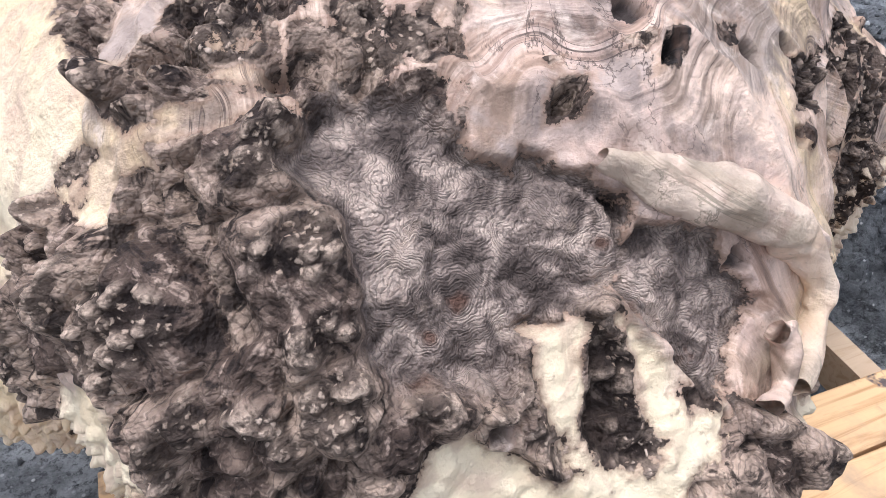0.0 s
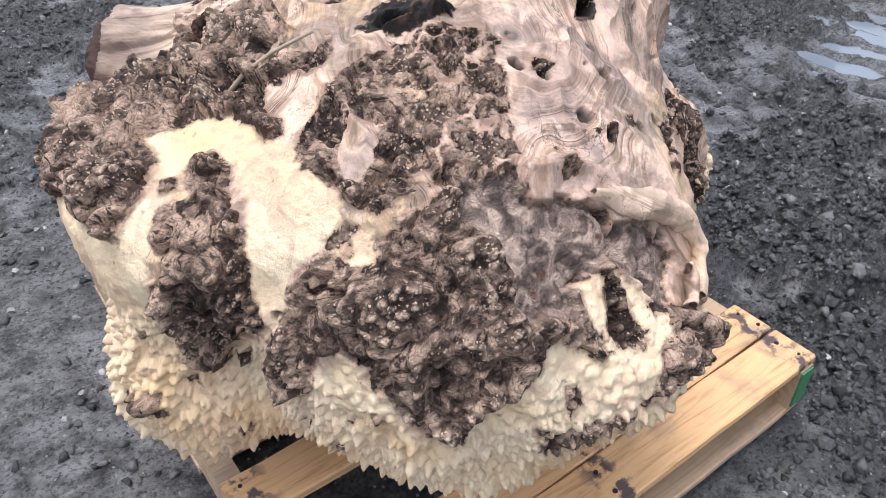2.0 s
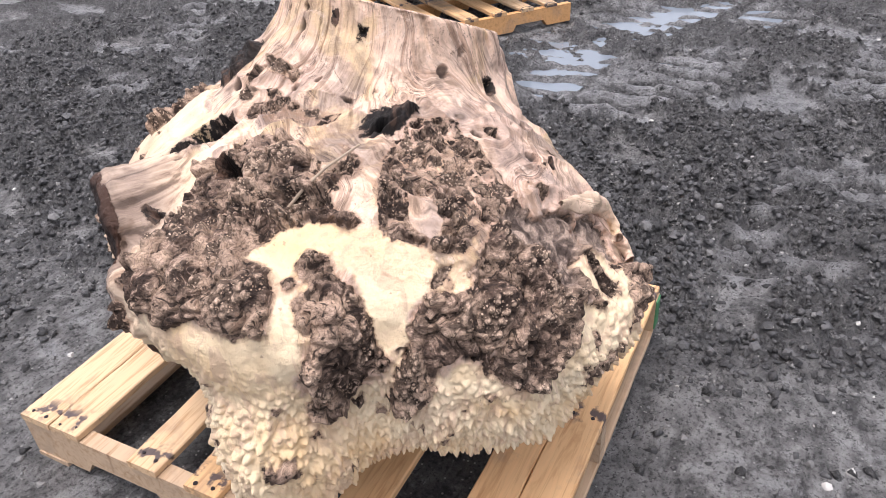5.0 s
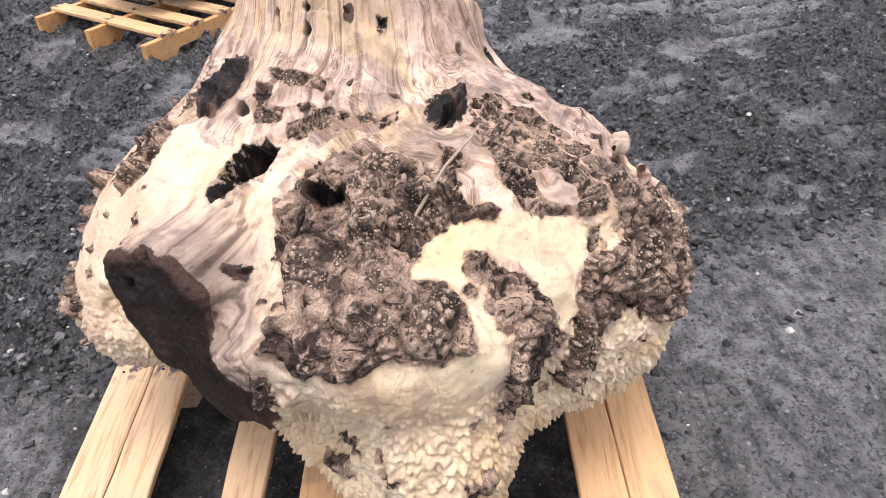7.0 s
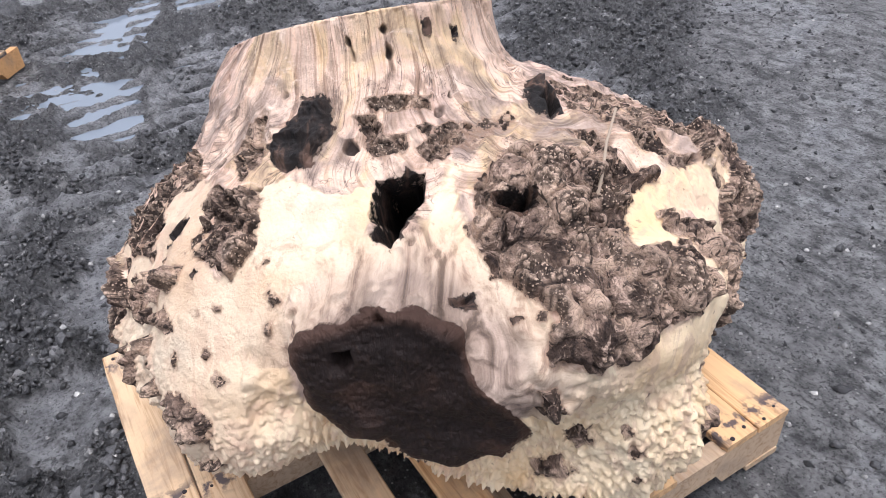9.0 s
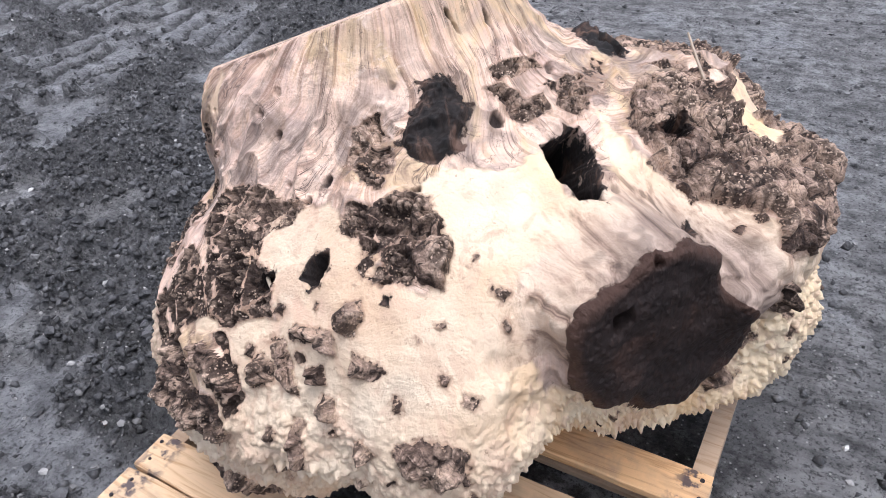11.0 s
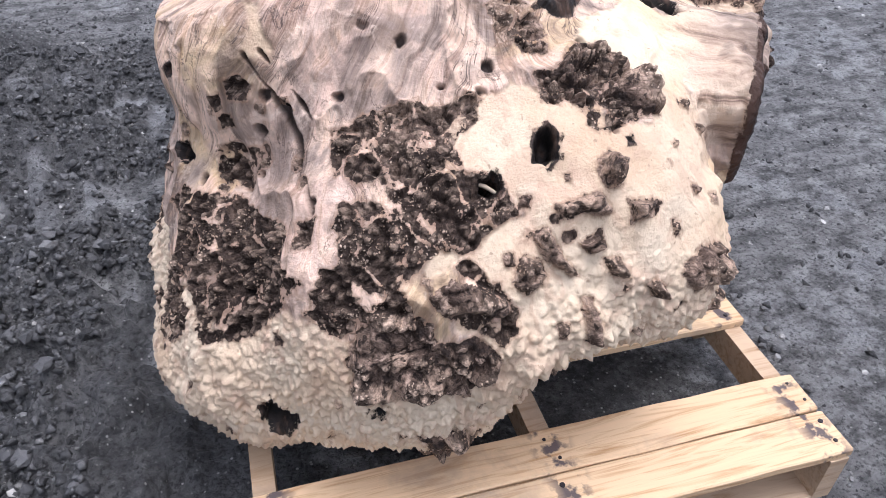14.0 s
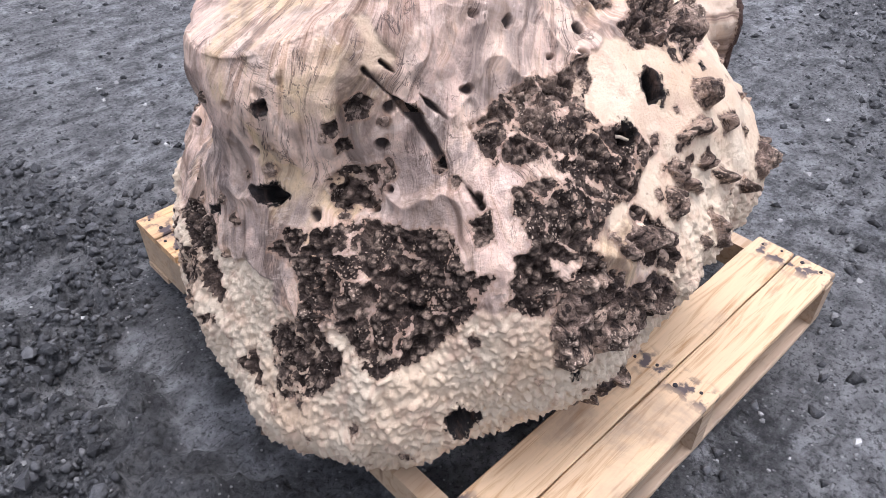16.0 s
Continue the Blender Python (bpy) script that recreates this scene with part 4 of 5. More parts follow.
# sunken bark, netted by ridges of wood
pocket((82.4, 47.3), (88.4, 52.3), (92.3, 47.1), (93.2, 40.2), (83.3, 39.6))
pocket((152.9, 54.3), (165.3, 58.7), (169.9, 56.1), (164.4, 51), (157.2, 49.1))
pocket((123.8, 60.9), (133.7, 63.3), (139.6, 57.7), (149.4, 58.3), (148.3, 53), (135.9, 51.8))
pocket((127.1, 65.5), (135.7, 67.6), (164.5, 68.8), (163.4, 65.7), (139.3, 62.8))
# fresh pale wood
cream((72.3, 22.7), (77.7, 25.7), (78.8, 31.8), (86.8, 28.7), (95.7, 26.2), (96.9, 22.5), (102.6, 22.7), (108.6, 22.6), (111, 18.1), (124.3, 8.3), (123.4, 1.6), (118.5, -5.4), (110.7, -7.4), (94.9, -6.8), (85.2, -9.7), (80.4, -4.8), (81.8, 0.6), (79.4, 4.4), (75.5, 7.8), (69.7, 6.1), (71.5, 9), (76.1, 8.5), (77.4, 10.6), (82.8, 12.8), (80.8, 17.1), (75.2, 19.1))
cream((32.7, -10.8), (46.1, -8), (53.7, -1.1), (60.3, -3), (60.1, -10.8), (48.2, -17.5), (41.2, -18.5), (34.3, -17.9))
cream((65.8, -13), (72.5, -10.3), (81.8, -5.6), (80, -19.7), (72.1, -20.7), (66, -18.4))
# knobbly bark that stands proud
bark((96.8, 18.7), (99.1, 19.7), (100.4, 17.7), (99, 14.6), (97, 14.4), (96.1, 16.6))
bark((88.5, 13.3), (91.8, 14.1), (95.8, 14.1), (97.1, 11.5), (95.1, 10.8), (92.5, 11.9), (88.9, 11.5))
bark((99.6, 12.8), (104.9, 11.1), (103.5, 9.9), (99.6, 9.5))
bark((84.1, 10.3), (87.3, 10.3), (88.8, 7.1), (91, 3.6), (89.1, 4.3), (86.1, 6.4))
bark((81.3, 4.4), (83, 7.1), (85.7, 6.4), (86.1, 4.4), (83.2, 2.8))
bark((91.5, 7.9), (94.6, 9.4), (95.6, 6.8), (92.9, 5.7))
bark((94.8, 5.3), (97.4, 5.2), (98, 2.6), (95.8, 2.7))
bark((100.9, 0.8), (102.4, 1.4), (103.9, -0.6), (102.1, -2.1))
bark((106.6, 2.3), (110.4, 3.3), (115.8, 1.6), (116.4, -3.7), (110.6, -2.5), (107.9, -1.1))
bark((90.9, 0.9), (92.7, 0.5), (93.3, -5.6), (91.1, -4.9))
bark((86.9, -1.4), (88.6, -1.5), (87.9, -3.2), (86.9, -3.2))
bark((80, 7.8), (81.5, 7.6), (81.6, 6.3), (80.2, 6.3))
bark((83.1, 15), (85.1, 14.9), (84.9, 13.2), (83, 13.4))
bark((90.7, 17.4), (91.8, 17.4), (91.6, 16.2), (90.8, 16.4))
bark((112.7, 11), (114.2, 10.7), (113.6, 9.3), (112.5, 9.8))
bark((115.8, 8.6), (118.2, 7.4), (116.9, 6.5), (115.5, 7.5))
bark((71.7, -2.5), (76.1, -1.1), (79.7, -4), (78.7, -8.3), (74, -10.7), (71.4, -7.2))
bark((61.1, -4.5), (68.7, -2.2), (71.1, -9.3), (65.8, -13), (59.3, -13.5))
bark((70.7, 4.1), (72.8, 5.7), (75.8, 4.4), (79.6, 2.5), (81.3, 0.9), (79, 0.5), (76, 2.4), (73.1, 1.5), (71.3, 2.1))
bark((70.4, -20.7), (75.6, -19.2), (77.2, -28.7), (76.3, -30.6), (69.5, -30.2))
# fresh pale wood
cream((6.2, -8.1), (11.9, -3.3), (19.8, -3.9), (19.4, -11.9), (13.9, -14.3))
cream((24.7, -18.1), (33.9, -13.9), (43, -9.3), (48.9, -4.7), (52.8, -2.1), (59.3, -3.5), (60.6, -9.8), (67.9, -9.9), (75.2, -13.4), (76.5, -24.7), (64, -22.7), (47.3, -26.5), (39.9, -23), (32, -19.9))
# knobbly bark that stands proud
bark((59.9, -5.1), (67.7, -1.6), (70, -6.5), (67.2, -9.6), (61.4, -9.8))
bark((70.7, -2.2), (75.3, -2.5), (78, -7.1), (75.3, -11.2), (70.9, -7.7))
bark((68.7, -18.8), (74.8, -19.8), (76.3, -25.4), (71.1, -28.1))
# sunken bark, netted by ridges of wood
pocket((51.3, 21.9), (57.8, 26.5), (59.9, 23.9), (59.5, 16.5), (52.9, 17.4))
pocket((60.8, 23.1), (65.8, 24.6), (72, 20.9), (74.2, 18.3), (70.7, 15.2), (65, 17.8))
pocket((63.2, 16.5), (66.2, 16.7), (66.4, 14.9), (63.9, 14.8))
pocket((65.9, 14.7), (68.5, 14.7), (68.1, 12.4), (66.1, 12.7))
pocket((69.7, 14.6), (75.5, 12.3), (74.9, 9.2), (70.8, 11.1))
pocket((56.4, 13.7), (60.7, 14.8), (64.5, 11.1), (69, 9.3), (67.9, 5.5), (64.3, 5.9), (60.7, 9.3), (57.7, 11.1))
pocket((56.4, 5), (60, 6.7), (60.7, 2.6), (57.1, 0.9))
pocket((13.1, -18.5), (26, -8.9), (32.5, -8.6), (31.7, -12.8), (22.4, -18.4), (17, -19.6))
pocket((23.1, 1.2), (28.9, 4.9), (32, 2.8), (28.9, -1), (24.7, -1.4))
pocket((50, 10), (52.9, 11.2), (53.6, 7.3), (50.9, 6.4))
pocket((-12, -7.7), (-12.9, -5.3), (4.4, -5.2), (3.9, -13.1), (-5.2, -16.4))
# black crumbling rot
rot((-148.3, 52.4), (-142.9, 56.8), (-121.1, 57.4), (-122.1, 53.6), (-131.4, 50.1), (-138.7, 46.9), (-145, 47.6))
rot((95.6, 46.7), (97.8, 53.1), (99.7, 56.4), (96.5, 60.3), (108.1, 63.1), (113.5, 59.4), (118.7, 56.7), (117, 52.2), (113.9, 47.4), (108.1, 44.2), (100.8, 44.6))
# holes
hole((139.4, 46.2), (154.8, 47.9), (153.9, 42.4), (148.7, 35.8), (145.7, 32.4), (141.5, 33.5), (139.1, 38.6))
hole((156.7, 23.8), (159, 23.6), (161.4, 23.2), (160.6, 21.6), (157, 22.9))
hole((170.6, 38.6), (-179.2, 37.4), (179.6, 34.6), (175.1, 33.8), (169.8, 36.6))
hole((137.1, 17.6), (140.6, 18.5), (140.8, 15.4), (138.8, 13.6), (137.3, 14.7))
hole((87.3, 23.9), (89.7, 24.6), (91.6, 22.6), (90.4, 19.9), (88.3, 18.3), (85.8, 19.2), (86.4, 21.9))
hole((103, 20.8), (104.1, 20.7), (103.9, 19.7), (102.8, 19.8))
hole((76.7, 17.8), (80.1, 19), (81.1, 16.1), (78.8, 14.4), (76.8, 15.7))
hole((46, -17.3), (47.9, -15.9), (51.6, -19.5), (49.9, -23.4), (46.2, -20.5))
hole((62.9, -11), (64.9, -11.1), (64.9, -13.8), (63.3, -13))
hole((12.8, 8.5), (17.8, 10.8), (21.1, 9.5), (18.9, 6.9), (15.1, 6.5))
hole((16.7, 23.5), (19, 24.5), (19.5, 23), (17.3, 22))
hole((1.2, 0), (5.5, 2.6), (6, 1.1), (2.5, -0.9))
hole((-96.9, 28.8), (-94.1, 28.2), (-95.5, 26.5), (-97.5, 26.2))
hole((-75.6, 52.5), (-69.6, 50), (-74, 47.5), (-79.3, 49.3))
hole((176.1, 81.9), (-173.3, 81.7), (-175.7, 81), (175.7, 81.1))
hole((-143.4, 79.3), (-133.1, 78.2), (-138.4, 77.3), (-147.3, 78.2))
hole((-138.7, 54.1), (-131.2, 51.7), (-141.6, 47.9), (-148.4, 49.3))


def depth_within(d, r, outline):
    """How far inside the outline each direction lies, in metres along the surface; and which ones are near at all."""
    q = np.radians(np.array(outline))
    v = np.stack([np.cos(q[:, 1]) * np.cos(q[:, 0]), np.cos(q[:, 1]) * np.sin(q[:, 0]), np.sin(q[:, 1])], 1)
    mid = v.mean(0)
    mid /= np.linalg.norm(mid)
    e1 = np.cross((0, 0, 1), mid)
    e1 /= np.linalg.norm(e1)
    e2 = np.cross(mid, e1)
    near = np.flatnonzero(d @ mid > (v @ mid).min() - 0.12)
    k = d[near]
    c = 2 / (1 + k @ mid)
    x, y = (k @ e1) * c, (k @ e2) * c
    c = 2 / (1 + v @ mid)
    vx, vy = (v @ e1) * c, (v @ e2) * c
    far, inside = np.full(len(near), 9.0), np.zeros(len(near), bool)
    for i in range(len(v)):
        j = (i + 1) % len(v)
        ex, ey = vx[j] - vx[i], vy[j] - vy[i]
        h = np.clip(((x - vx[i]) * ex + (y - vy[i]) * ey) / (ex * ex + ey * ey + 1e-12), 0, 1)
        far = np.minimum(far, np.hypot(x - vx[i] - h * ex, y - vy[i] - h * ey))
        cross = (vy[i] > y) != (vy[j] > y)
        inside ^= cross & (x < vx[i] + (y - vy[i]) * ex / (ey if abs(ey) > 1e-12 else 1e-12))
    return near, np.where(inside, far, -far) * r[near]


def limb_reach(a, b):
    turn = (np.arctan2(b, a) + math.pi) / (math.pi / 6)
    i = np.floor(turn).astype(int)
    f = turn - i
    f = f * f * (3 - 2 * f)
    return LIMB_RIM[i % 12] * (1 - f) + LIMB_RIM[(i + 1) % 12] * f


def form(p):
    """Signed distance to the smooth union of the lobes, the sawn limb and the sawn top."""
    q = p[:, None, :] - LOBES[None, :, :3]
    r = LOBES[None, :, 3:]
    k0 = np.sqrt(((q / r) ** 2).sum(2))
    k1 = np.sqrt(((q / (r * r)) ** 2).sum(2)) + 1e-9
    d = k0 * (k0 - 1) / k1
    n = np.array(LIMB_WAY)
    side = np.cross((0, 0, 1), n)
    side /= np.linalg.norm(side)
    up = np.cross(n, side)
    w = p - LIMB_END
    along, a, b = w @ n, w @ side, w @ up
    reach = limb_reach(a, b)
    limb = (np.hypot(a, b) - reach * (1 + 0.25 * np.clip(-along, 0, 0.3))) * 0.85
    limb = 0.5 * (limb + along + np.sqrt((limb - along) ** 2 + 0.018 ** 2)) - 0.002
    limb = np.maximum(limb, -0.20 - along)
    low = d.min(1)
    soft = low - 0.045 * np.log(np.exp(-(d - low[:, None]) / 0.045).sum(1))
    h = np.clip(0.5 + 0.5 * (limb - soft) / 0.03, 0, 1)
    soft = limb * (1 - h) + soft * h - 0.03 * h * (1 - h)
    return np.maximum(soft, p[:, 2] - TOP[0] - TOP[1] * p[:, 0] - TOP[2] * p[:, 1])


def cube_rays(n):
    """Even directions on six square faces, and the quads that join them."""
    t = np.tan(np.linspace(-1, 1, n) * math.pi / 4)
    a, b = np.meshgrid(t, t)
    a, b, o = a.ravel(), b.ravel(), np.ones(n * n)
    sides = [(o, a, b), (-o, -a, b), (-a, o, b), (a, -o, b), (a, b, o), (a, -b, -o)]
    d = np.stack([np.stack(s, 1) for s in sides])
    d /= np.linalg.norm(d, axis=2, keepdims=True)
    i = np.arange(n * n).reshape(n, n)
    f = np.stack([i[:-1, :-1], i[:-1, 1:], i[1:, 1:], i[1:, :-1]], -1).reshape(-1, 4)
    return d, f


def radii(d):
    r = np.full(len(d), 1.3)
    for _ in range(48):
        r = np.maximum(r - 0.75 * form(HEART + d * r[:, None]), 0.05)
    return r


def refine(r, n, m):
    """From n x n to m x m samples on one face, by even steps."""
    g = r.reshape(n, n)
    t = np.linspace(0, n - 1, m)
    i = np.minimum(t.astype(int), n - 2)
    f = t - i
    g = g[i] * (1 - f)[:, None] + g[i + 1] * f[:, None]
    return (g[:, i] * (1 - f)[None] + g[:, i + 1] * f[None]).ravel()


def make_burl():
    n, m = 100, 396
    dirs, _ = cube_rays(n)
    fine, fquads = cube_rays(m)
    base, way = [], []
    for k in range(6):
        r = refine(radii(dirs[k]), n, m)
        p = HEART + fine[k] * r[:, None]
        g = p.reshape(m, m, 3)
        du, dv = np.gradient(g, axis=1), np.gradient(g, axis=0)
        nn = np.cross(du, dv).reshape(-1, 3)
        nn /= np.linalg.norm(nn, axis=1, keepdims=True) + 1e-12
        nn *= np.sign((nn * fine[k]).sum(1, keepdims=True))
        base.append(p), way.append(nn)
    p = np.concatenate(base)
    # join the six faces along their borders
    key = np.round(np.concatenate(fine) * 1e6).astype(np.int64)
    key = (key[:, 0] + 2000000) * 16000000000000 + (key[:, 1] + 2000000) * 4000000 + key[:, 2] + 2000000
    _, first, same = np.unique(key, return_index=True, return_inverse=True)
    same = same.ravel()
    way = np.concatenate(way)
    nn = np.stack([np.bincount(same, way[:, c], len(first)) for c in range(3)], 1)
    nn /= np.linalg.norm(nn, axis=1, keepdims=True) + 1e-12
    p = p[first]
    faces = np.concatenate([same[fquads + k * m * m] for k in range(6)])

    x, y, z = p.T
    ln = np.array(LIMB_WAY)
    # broad bulges and folds of the wood itself
    w0 = smooth_noise(p, 0.16, 49)
    w1, w2, w3 = smooth_noise(p, 0.045, 51), smooth_noise(p, 0.016, 53), smooth_noise(p, 0.007, 57)
    level = np.cross((0, 0, 1), ln)
    level /= np.linalg.norm(level)
    a, c = (p - LIMB_END) @ level, (p - LIMB_END) @ np.cross(ln, level)
    on_cut = ((p - LIMB_END) @ ln > -0.022) & (np.hypot(a, c) < limb_reach(a, c) - 0.002 + 0.003 * w1)
    sawn = np.minimum((limb_reach(a, c) - 0.002 + 0.003 * w1 + 0.002 * w2 - np.hypot(a, c)) / 0.02, ((p - LIMB_END) @ ln + 0.022) / 0.01)
    on_top = z - TOP[0] - TOP[1] * x - TOP[2] * y > -0.004
    ragged = 0.10 * w1 + 0.13 * w2 + 0.10 * w3
    away = p - HEART
    reach = np.linalg.norm(away, axis=1)
    away = away / reach[:, None]
    # where nothing else is told: pale popcorn wood round the foot, weathered wood above
    clear = np.full(len(p), -1.0)
    fresh = np.clip((0.55 - 0.10 * ramp(x, 0.0, 0.5) + 0.04 * w1 - z) / 0.05, -1, 1)
    hollow_s, rot_s, pit_s = clear.copy(), clear.copy(), clear.copy()
    inset, dark_one, spot_size = np.zeros(len(p), bool), np.full(len(p), -1), np.zeros(len(p))
    for k, (name, outline) in enumerate(PATCHES):
        near, s = depth_within(away, reach, outline)
        size = s.max()
        s = np.clip(s / 0.035, -1, 1) + ragged[near] * min(1.0, size / 0.028)
        if name in ("bark", "pocket", "plate"):
            clear[near] = np.maximum(clear[near], s)
            inside = near[s > -0.05]
            inset[inside] = name == "pocket"
            spot_size[inside] = size
            if name == "plate":
                hollow_s[near] = np.maximum(hollow_s[near], s)
        elif name in ("cream", "wood"):
            sign = 1 if name == "cream" else -1
            fresh[near] = sign * np.maximum(sign * fresh[near], s)
            clear[near] = np.minimum(clear[near], -s)
        else:
            field = rot_s if name == "rot" else pit_s
            field[near] = np.maximum(field[near], s)
            dark_one[near[s > -0.02]] = k
    # stray flecks of bark on the pale wood
    t1, t2, trnd = cells(p, 0.042, 201)
    often = np.where((z < 0.45) & (x + y > 0.2), 0.52, 0.72)
    fleck = (trnd > often) & (t1 + 0.12 * w2 + 0.1 * w3 < 0.08 + 0.14 * trnd) & (z < 0.74) & ~on_cut & (clear < 0)
    # smooth ridges of wood net the sunken bark
    n1, n2, nrnd = cells(p + 0.012 * np.stack([w1, w2, -w1], 1), 0.060, 211)
    mesh_gap = np.where(nrnd < 0.05, -0.2, n2 - n1 + 0.07 * w2 + 0.04 * w3 - 0.035)
    mesh_gap = np.where(spot_size > 0.022, mesh_gap, 1.0)
    spot = np.where((trnd > often) & (z < 0.74), 0.08 + 0.14 * trnd - t1 - 0.12 * w2 - 0.1 * w3, -1.0)
    rim = np.maximum(np.where(inset, np.minimum(clear, mesh_gap), clear), spot)
    rim = np.where(on_cut | on_top, -1.0, np.clip(rim, -1, 1))
    bark = rim > 0
    edge = np.where(bark, np.where(fleck, 0.30 - t1, clear), 0.0)
    edge = np.where(inset & bark, np.minimum(edge, np.maximum(mesh_gap, 0) * 0.9), edge)
    b = ramp(edge, 0.0, 0.22) * np.where(fleck, 0.35, 1.0)
    cream = np.where(on_top, 0.0, ramp(fresh + 0.05 * w2 + 0.08 * w1, -0.16, 0.20))

    # relief
    f1, f2, rnd = cells(p + 0.008 * np.stack([w1, w2, w1], 1), 0.054, 61)
    j1, j2, jrnd = cells(p + 0.005 * np.stack([w2, w1, w2], 1), 0.030, 65)
    lesser = smooth_noise(p, 0.10, 69) > 0.05
    g1, g2, grnd = cells(p, 0.015, 71)
    s1, s2, srnd = cells(p, 0.0090, 91)
    k1, k2, krnd = cells(p, 0.018, 81)
    q1, q2, qrnd = cells(p * (1, 1, 0.8), 0.0105, 83)
    knob = np.where(lesser, 0.62 * dome(j1, 0.80) * (0.45 + 0.75 * jrnd), dome(f1, 0.78) * (0.45 + 0.75 * rnd))
    rnd = np.where(lesser, jrnd, rnd)
    f2, f1 = np.where(lesser, j2, f2), np.where(lesser, j1, f1)
    crown = ramp(0.55 - f1 + 0.18 * w2, 0.0, 0.25) * (rnd > 0.25)
    peb = dome(s1, 0.62) * (0.4 + 0.9 * srnd)
    peb2 = dome(g1, 0.62) * (0.3 + grnd)
    plate = ramp(hollow_s, -0.12, 0.10)
    knob, crown = knob * (1 - 0.80 * plate), crown * (1 - 0.8 * plate)
    swell = np.where(spot_size < 0.03, 0.55 * spot_size, 0.0) * np.sqrt(np.clip(clear + 0.1, 0, 1)) * ~fleck
    raised = b * (swell + 0.002 + 0.028 * knob + 0.0095 * crown * peb + (0.0040 * (1 - crown) * peb2 + 0.003 * w3) * (1 - 0.75 * plate))
    sunk = b * (-0.016 + 0.010 * knob + 0.013 * peb2 + 0.007 * peb)
    lift = np.where(inset, sunk, raised)
    tip = np.where(inset, 0.45 * ramp(peb * (0.5 + 0.7 * peb2), 0.35, 0.85), crown * ramp(peb, 0.45, 0.95))
    pale = (1 - b) * cream
    wild = pale * (1 - 0.92 * ramp(z + 0.05 * w0, 0.46, 0.64))
    warm = ramp(-0.7 * (x - 0.1) - 0.75 * (y - 0.05) + 0.08 * w0, -0.12, 0.22)
    cone = np.maximum(0, 0.85 - k1) * (0.35 + krnd)
    spike = np.maximum(0, 0.80 - q1) * (0.35 + qrnd)
    bunch = 0.5 + 0.5 * smooth_noise(p, 0.09, 161)
    lift = lift + wild * (0.015 * bunch * cone + (0.010 + 0.010 * warm) * spike ** 1.2 + 0.008 * np.maximum(0, 0.7 - s1) + 0.016 * w0 + 0.008 * w1)
    lift = lift + (pale - wild) * (0.004 * w1 + 0.0012 * w2)
    old = (1 - b) * (1 - cream)
    fold = fractal(p * (1, 1, 0.6), 0.11, 3, 101)
    ridge = 1 - np.abs(fractal(p * (1, 1, 0.5), 0.085, 3, 111))
    trunk = ramp(z + 0.25 * x - 0.2 * np.abs(y), 0.78, 0.92)
    smoother = ramp(np.linalg.norm(p - LIMB_END, axis=1), 0.16, 0.30)
    lift = lift + old * ((0.010 * fold + 0.014 * (ridge ** 4 - 0.4)) * (1 - 0.7 * trunk) * smoother + 0.001 * w2)
    flute = smooth_noise(np.stack([np.arctan2(y + 0.02, x - 0.15) * 0.25, 0.3 * z, 0 * z], 1), 0.022, 171)
    lift = lift + old * trunk * 0.006 * flute
    # long wavy grain, upright on the trunk and curling round the swellings
    round_trunk = np.arctan2(y + 0.02, x - 0.15)
    seam = np.abs(round_trunk + 0.9) < 0.02
    curl = 1 - 0.8 * trunk
    grain = 0.30 * np.where(seam, -0.9, round_trunk) + (0.035 + 0.06 * curl) * smooth_noise(p * (1, 1, 0.7), 0.16, 301) + (0.006 + 0.012 * curl) * fractal(p * (1, 1, 0.5), 0.05, 2, 303)
    # bark pockets and worm holes in the weathered wood
    hole1, _, hrnd = cells(p, 0.052, 131)
    size = 0.10 + 0.16 * (hrnd - 0.5)
    hole = old * smoother * (hrnd > 0.35) * (1 - trunk) * (1 - ramp(hole1 + 0.05 * w3, size, size + 0.08))
    lift = lift - 0.014 * hole
    crack = ramp(f2 - f1, 0.09, 0.0) * b * (1 - 0.9 * plate)
    lift = lift - 0.009 * crack
    lift = lift - 0.020 * ramp(hollow_s, -0.1, 0.12)
    lift = np.where(on_top, 0.0015 * fractal(p, 0.02, 3, 141), lift)
    from_cut = np.linalg.norm(p - LIMB_END, axis=1)
    by_cut = np.exp(-((((p - LIMB_END) @ ln) / 0.06) ** 2)) * (from_cut < 0.26)
    lift = np.where(on_cut, 0.010 * w0 + 0.007 * w1 + 0.002 * w3, lift + by_cut * (0.012 * w1 + 0.006 * w2))
    worn_end = (1 - ramp(from_cut + 0.035 * w0 + 0.02 * w1 + 0.25 * np.maximum((LIMB_END - p) @ ln - 0.02, 0), 0.155, 0.235)) * (z > 0.56) * (1 - b)
    limb = (1 - ramp(from_cut + 0.03 * w0, 0.19, 0.29)) * (z > 0.60 + 0.05 * w0) * (1 - b)
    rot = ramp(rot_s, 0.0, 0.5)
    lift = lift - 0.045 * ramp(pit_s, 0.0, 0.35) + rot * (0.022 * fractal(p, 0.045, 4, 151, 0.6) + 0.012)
    # ease abrupt steps of the relief
    ends = np.concatenate([faces[:, [0, 1]], faces[:, [1, 2]], faces[:, [2, 3]], faces[:, [3, 0]]])
    share = np.bincount(ends[:, 0], minlength=len(p)) + np.bincount(ends[:, 1], minlength=len(p))
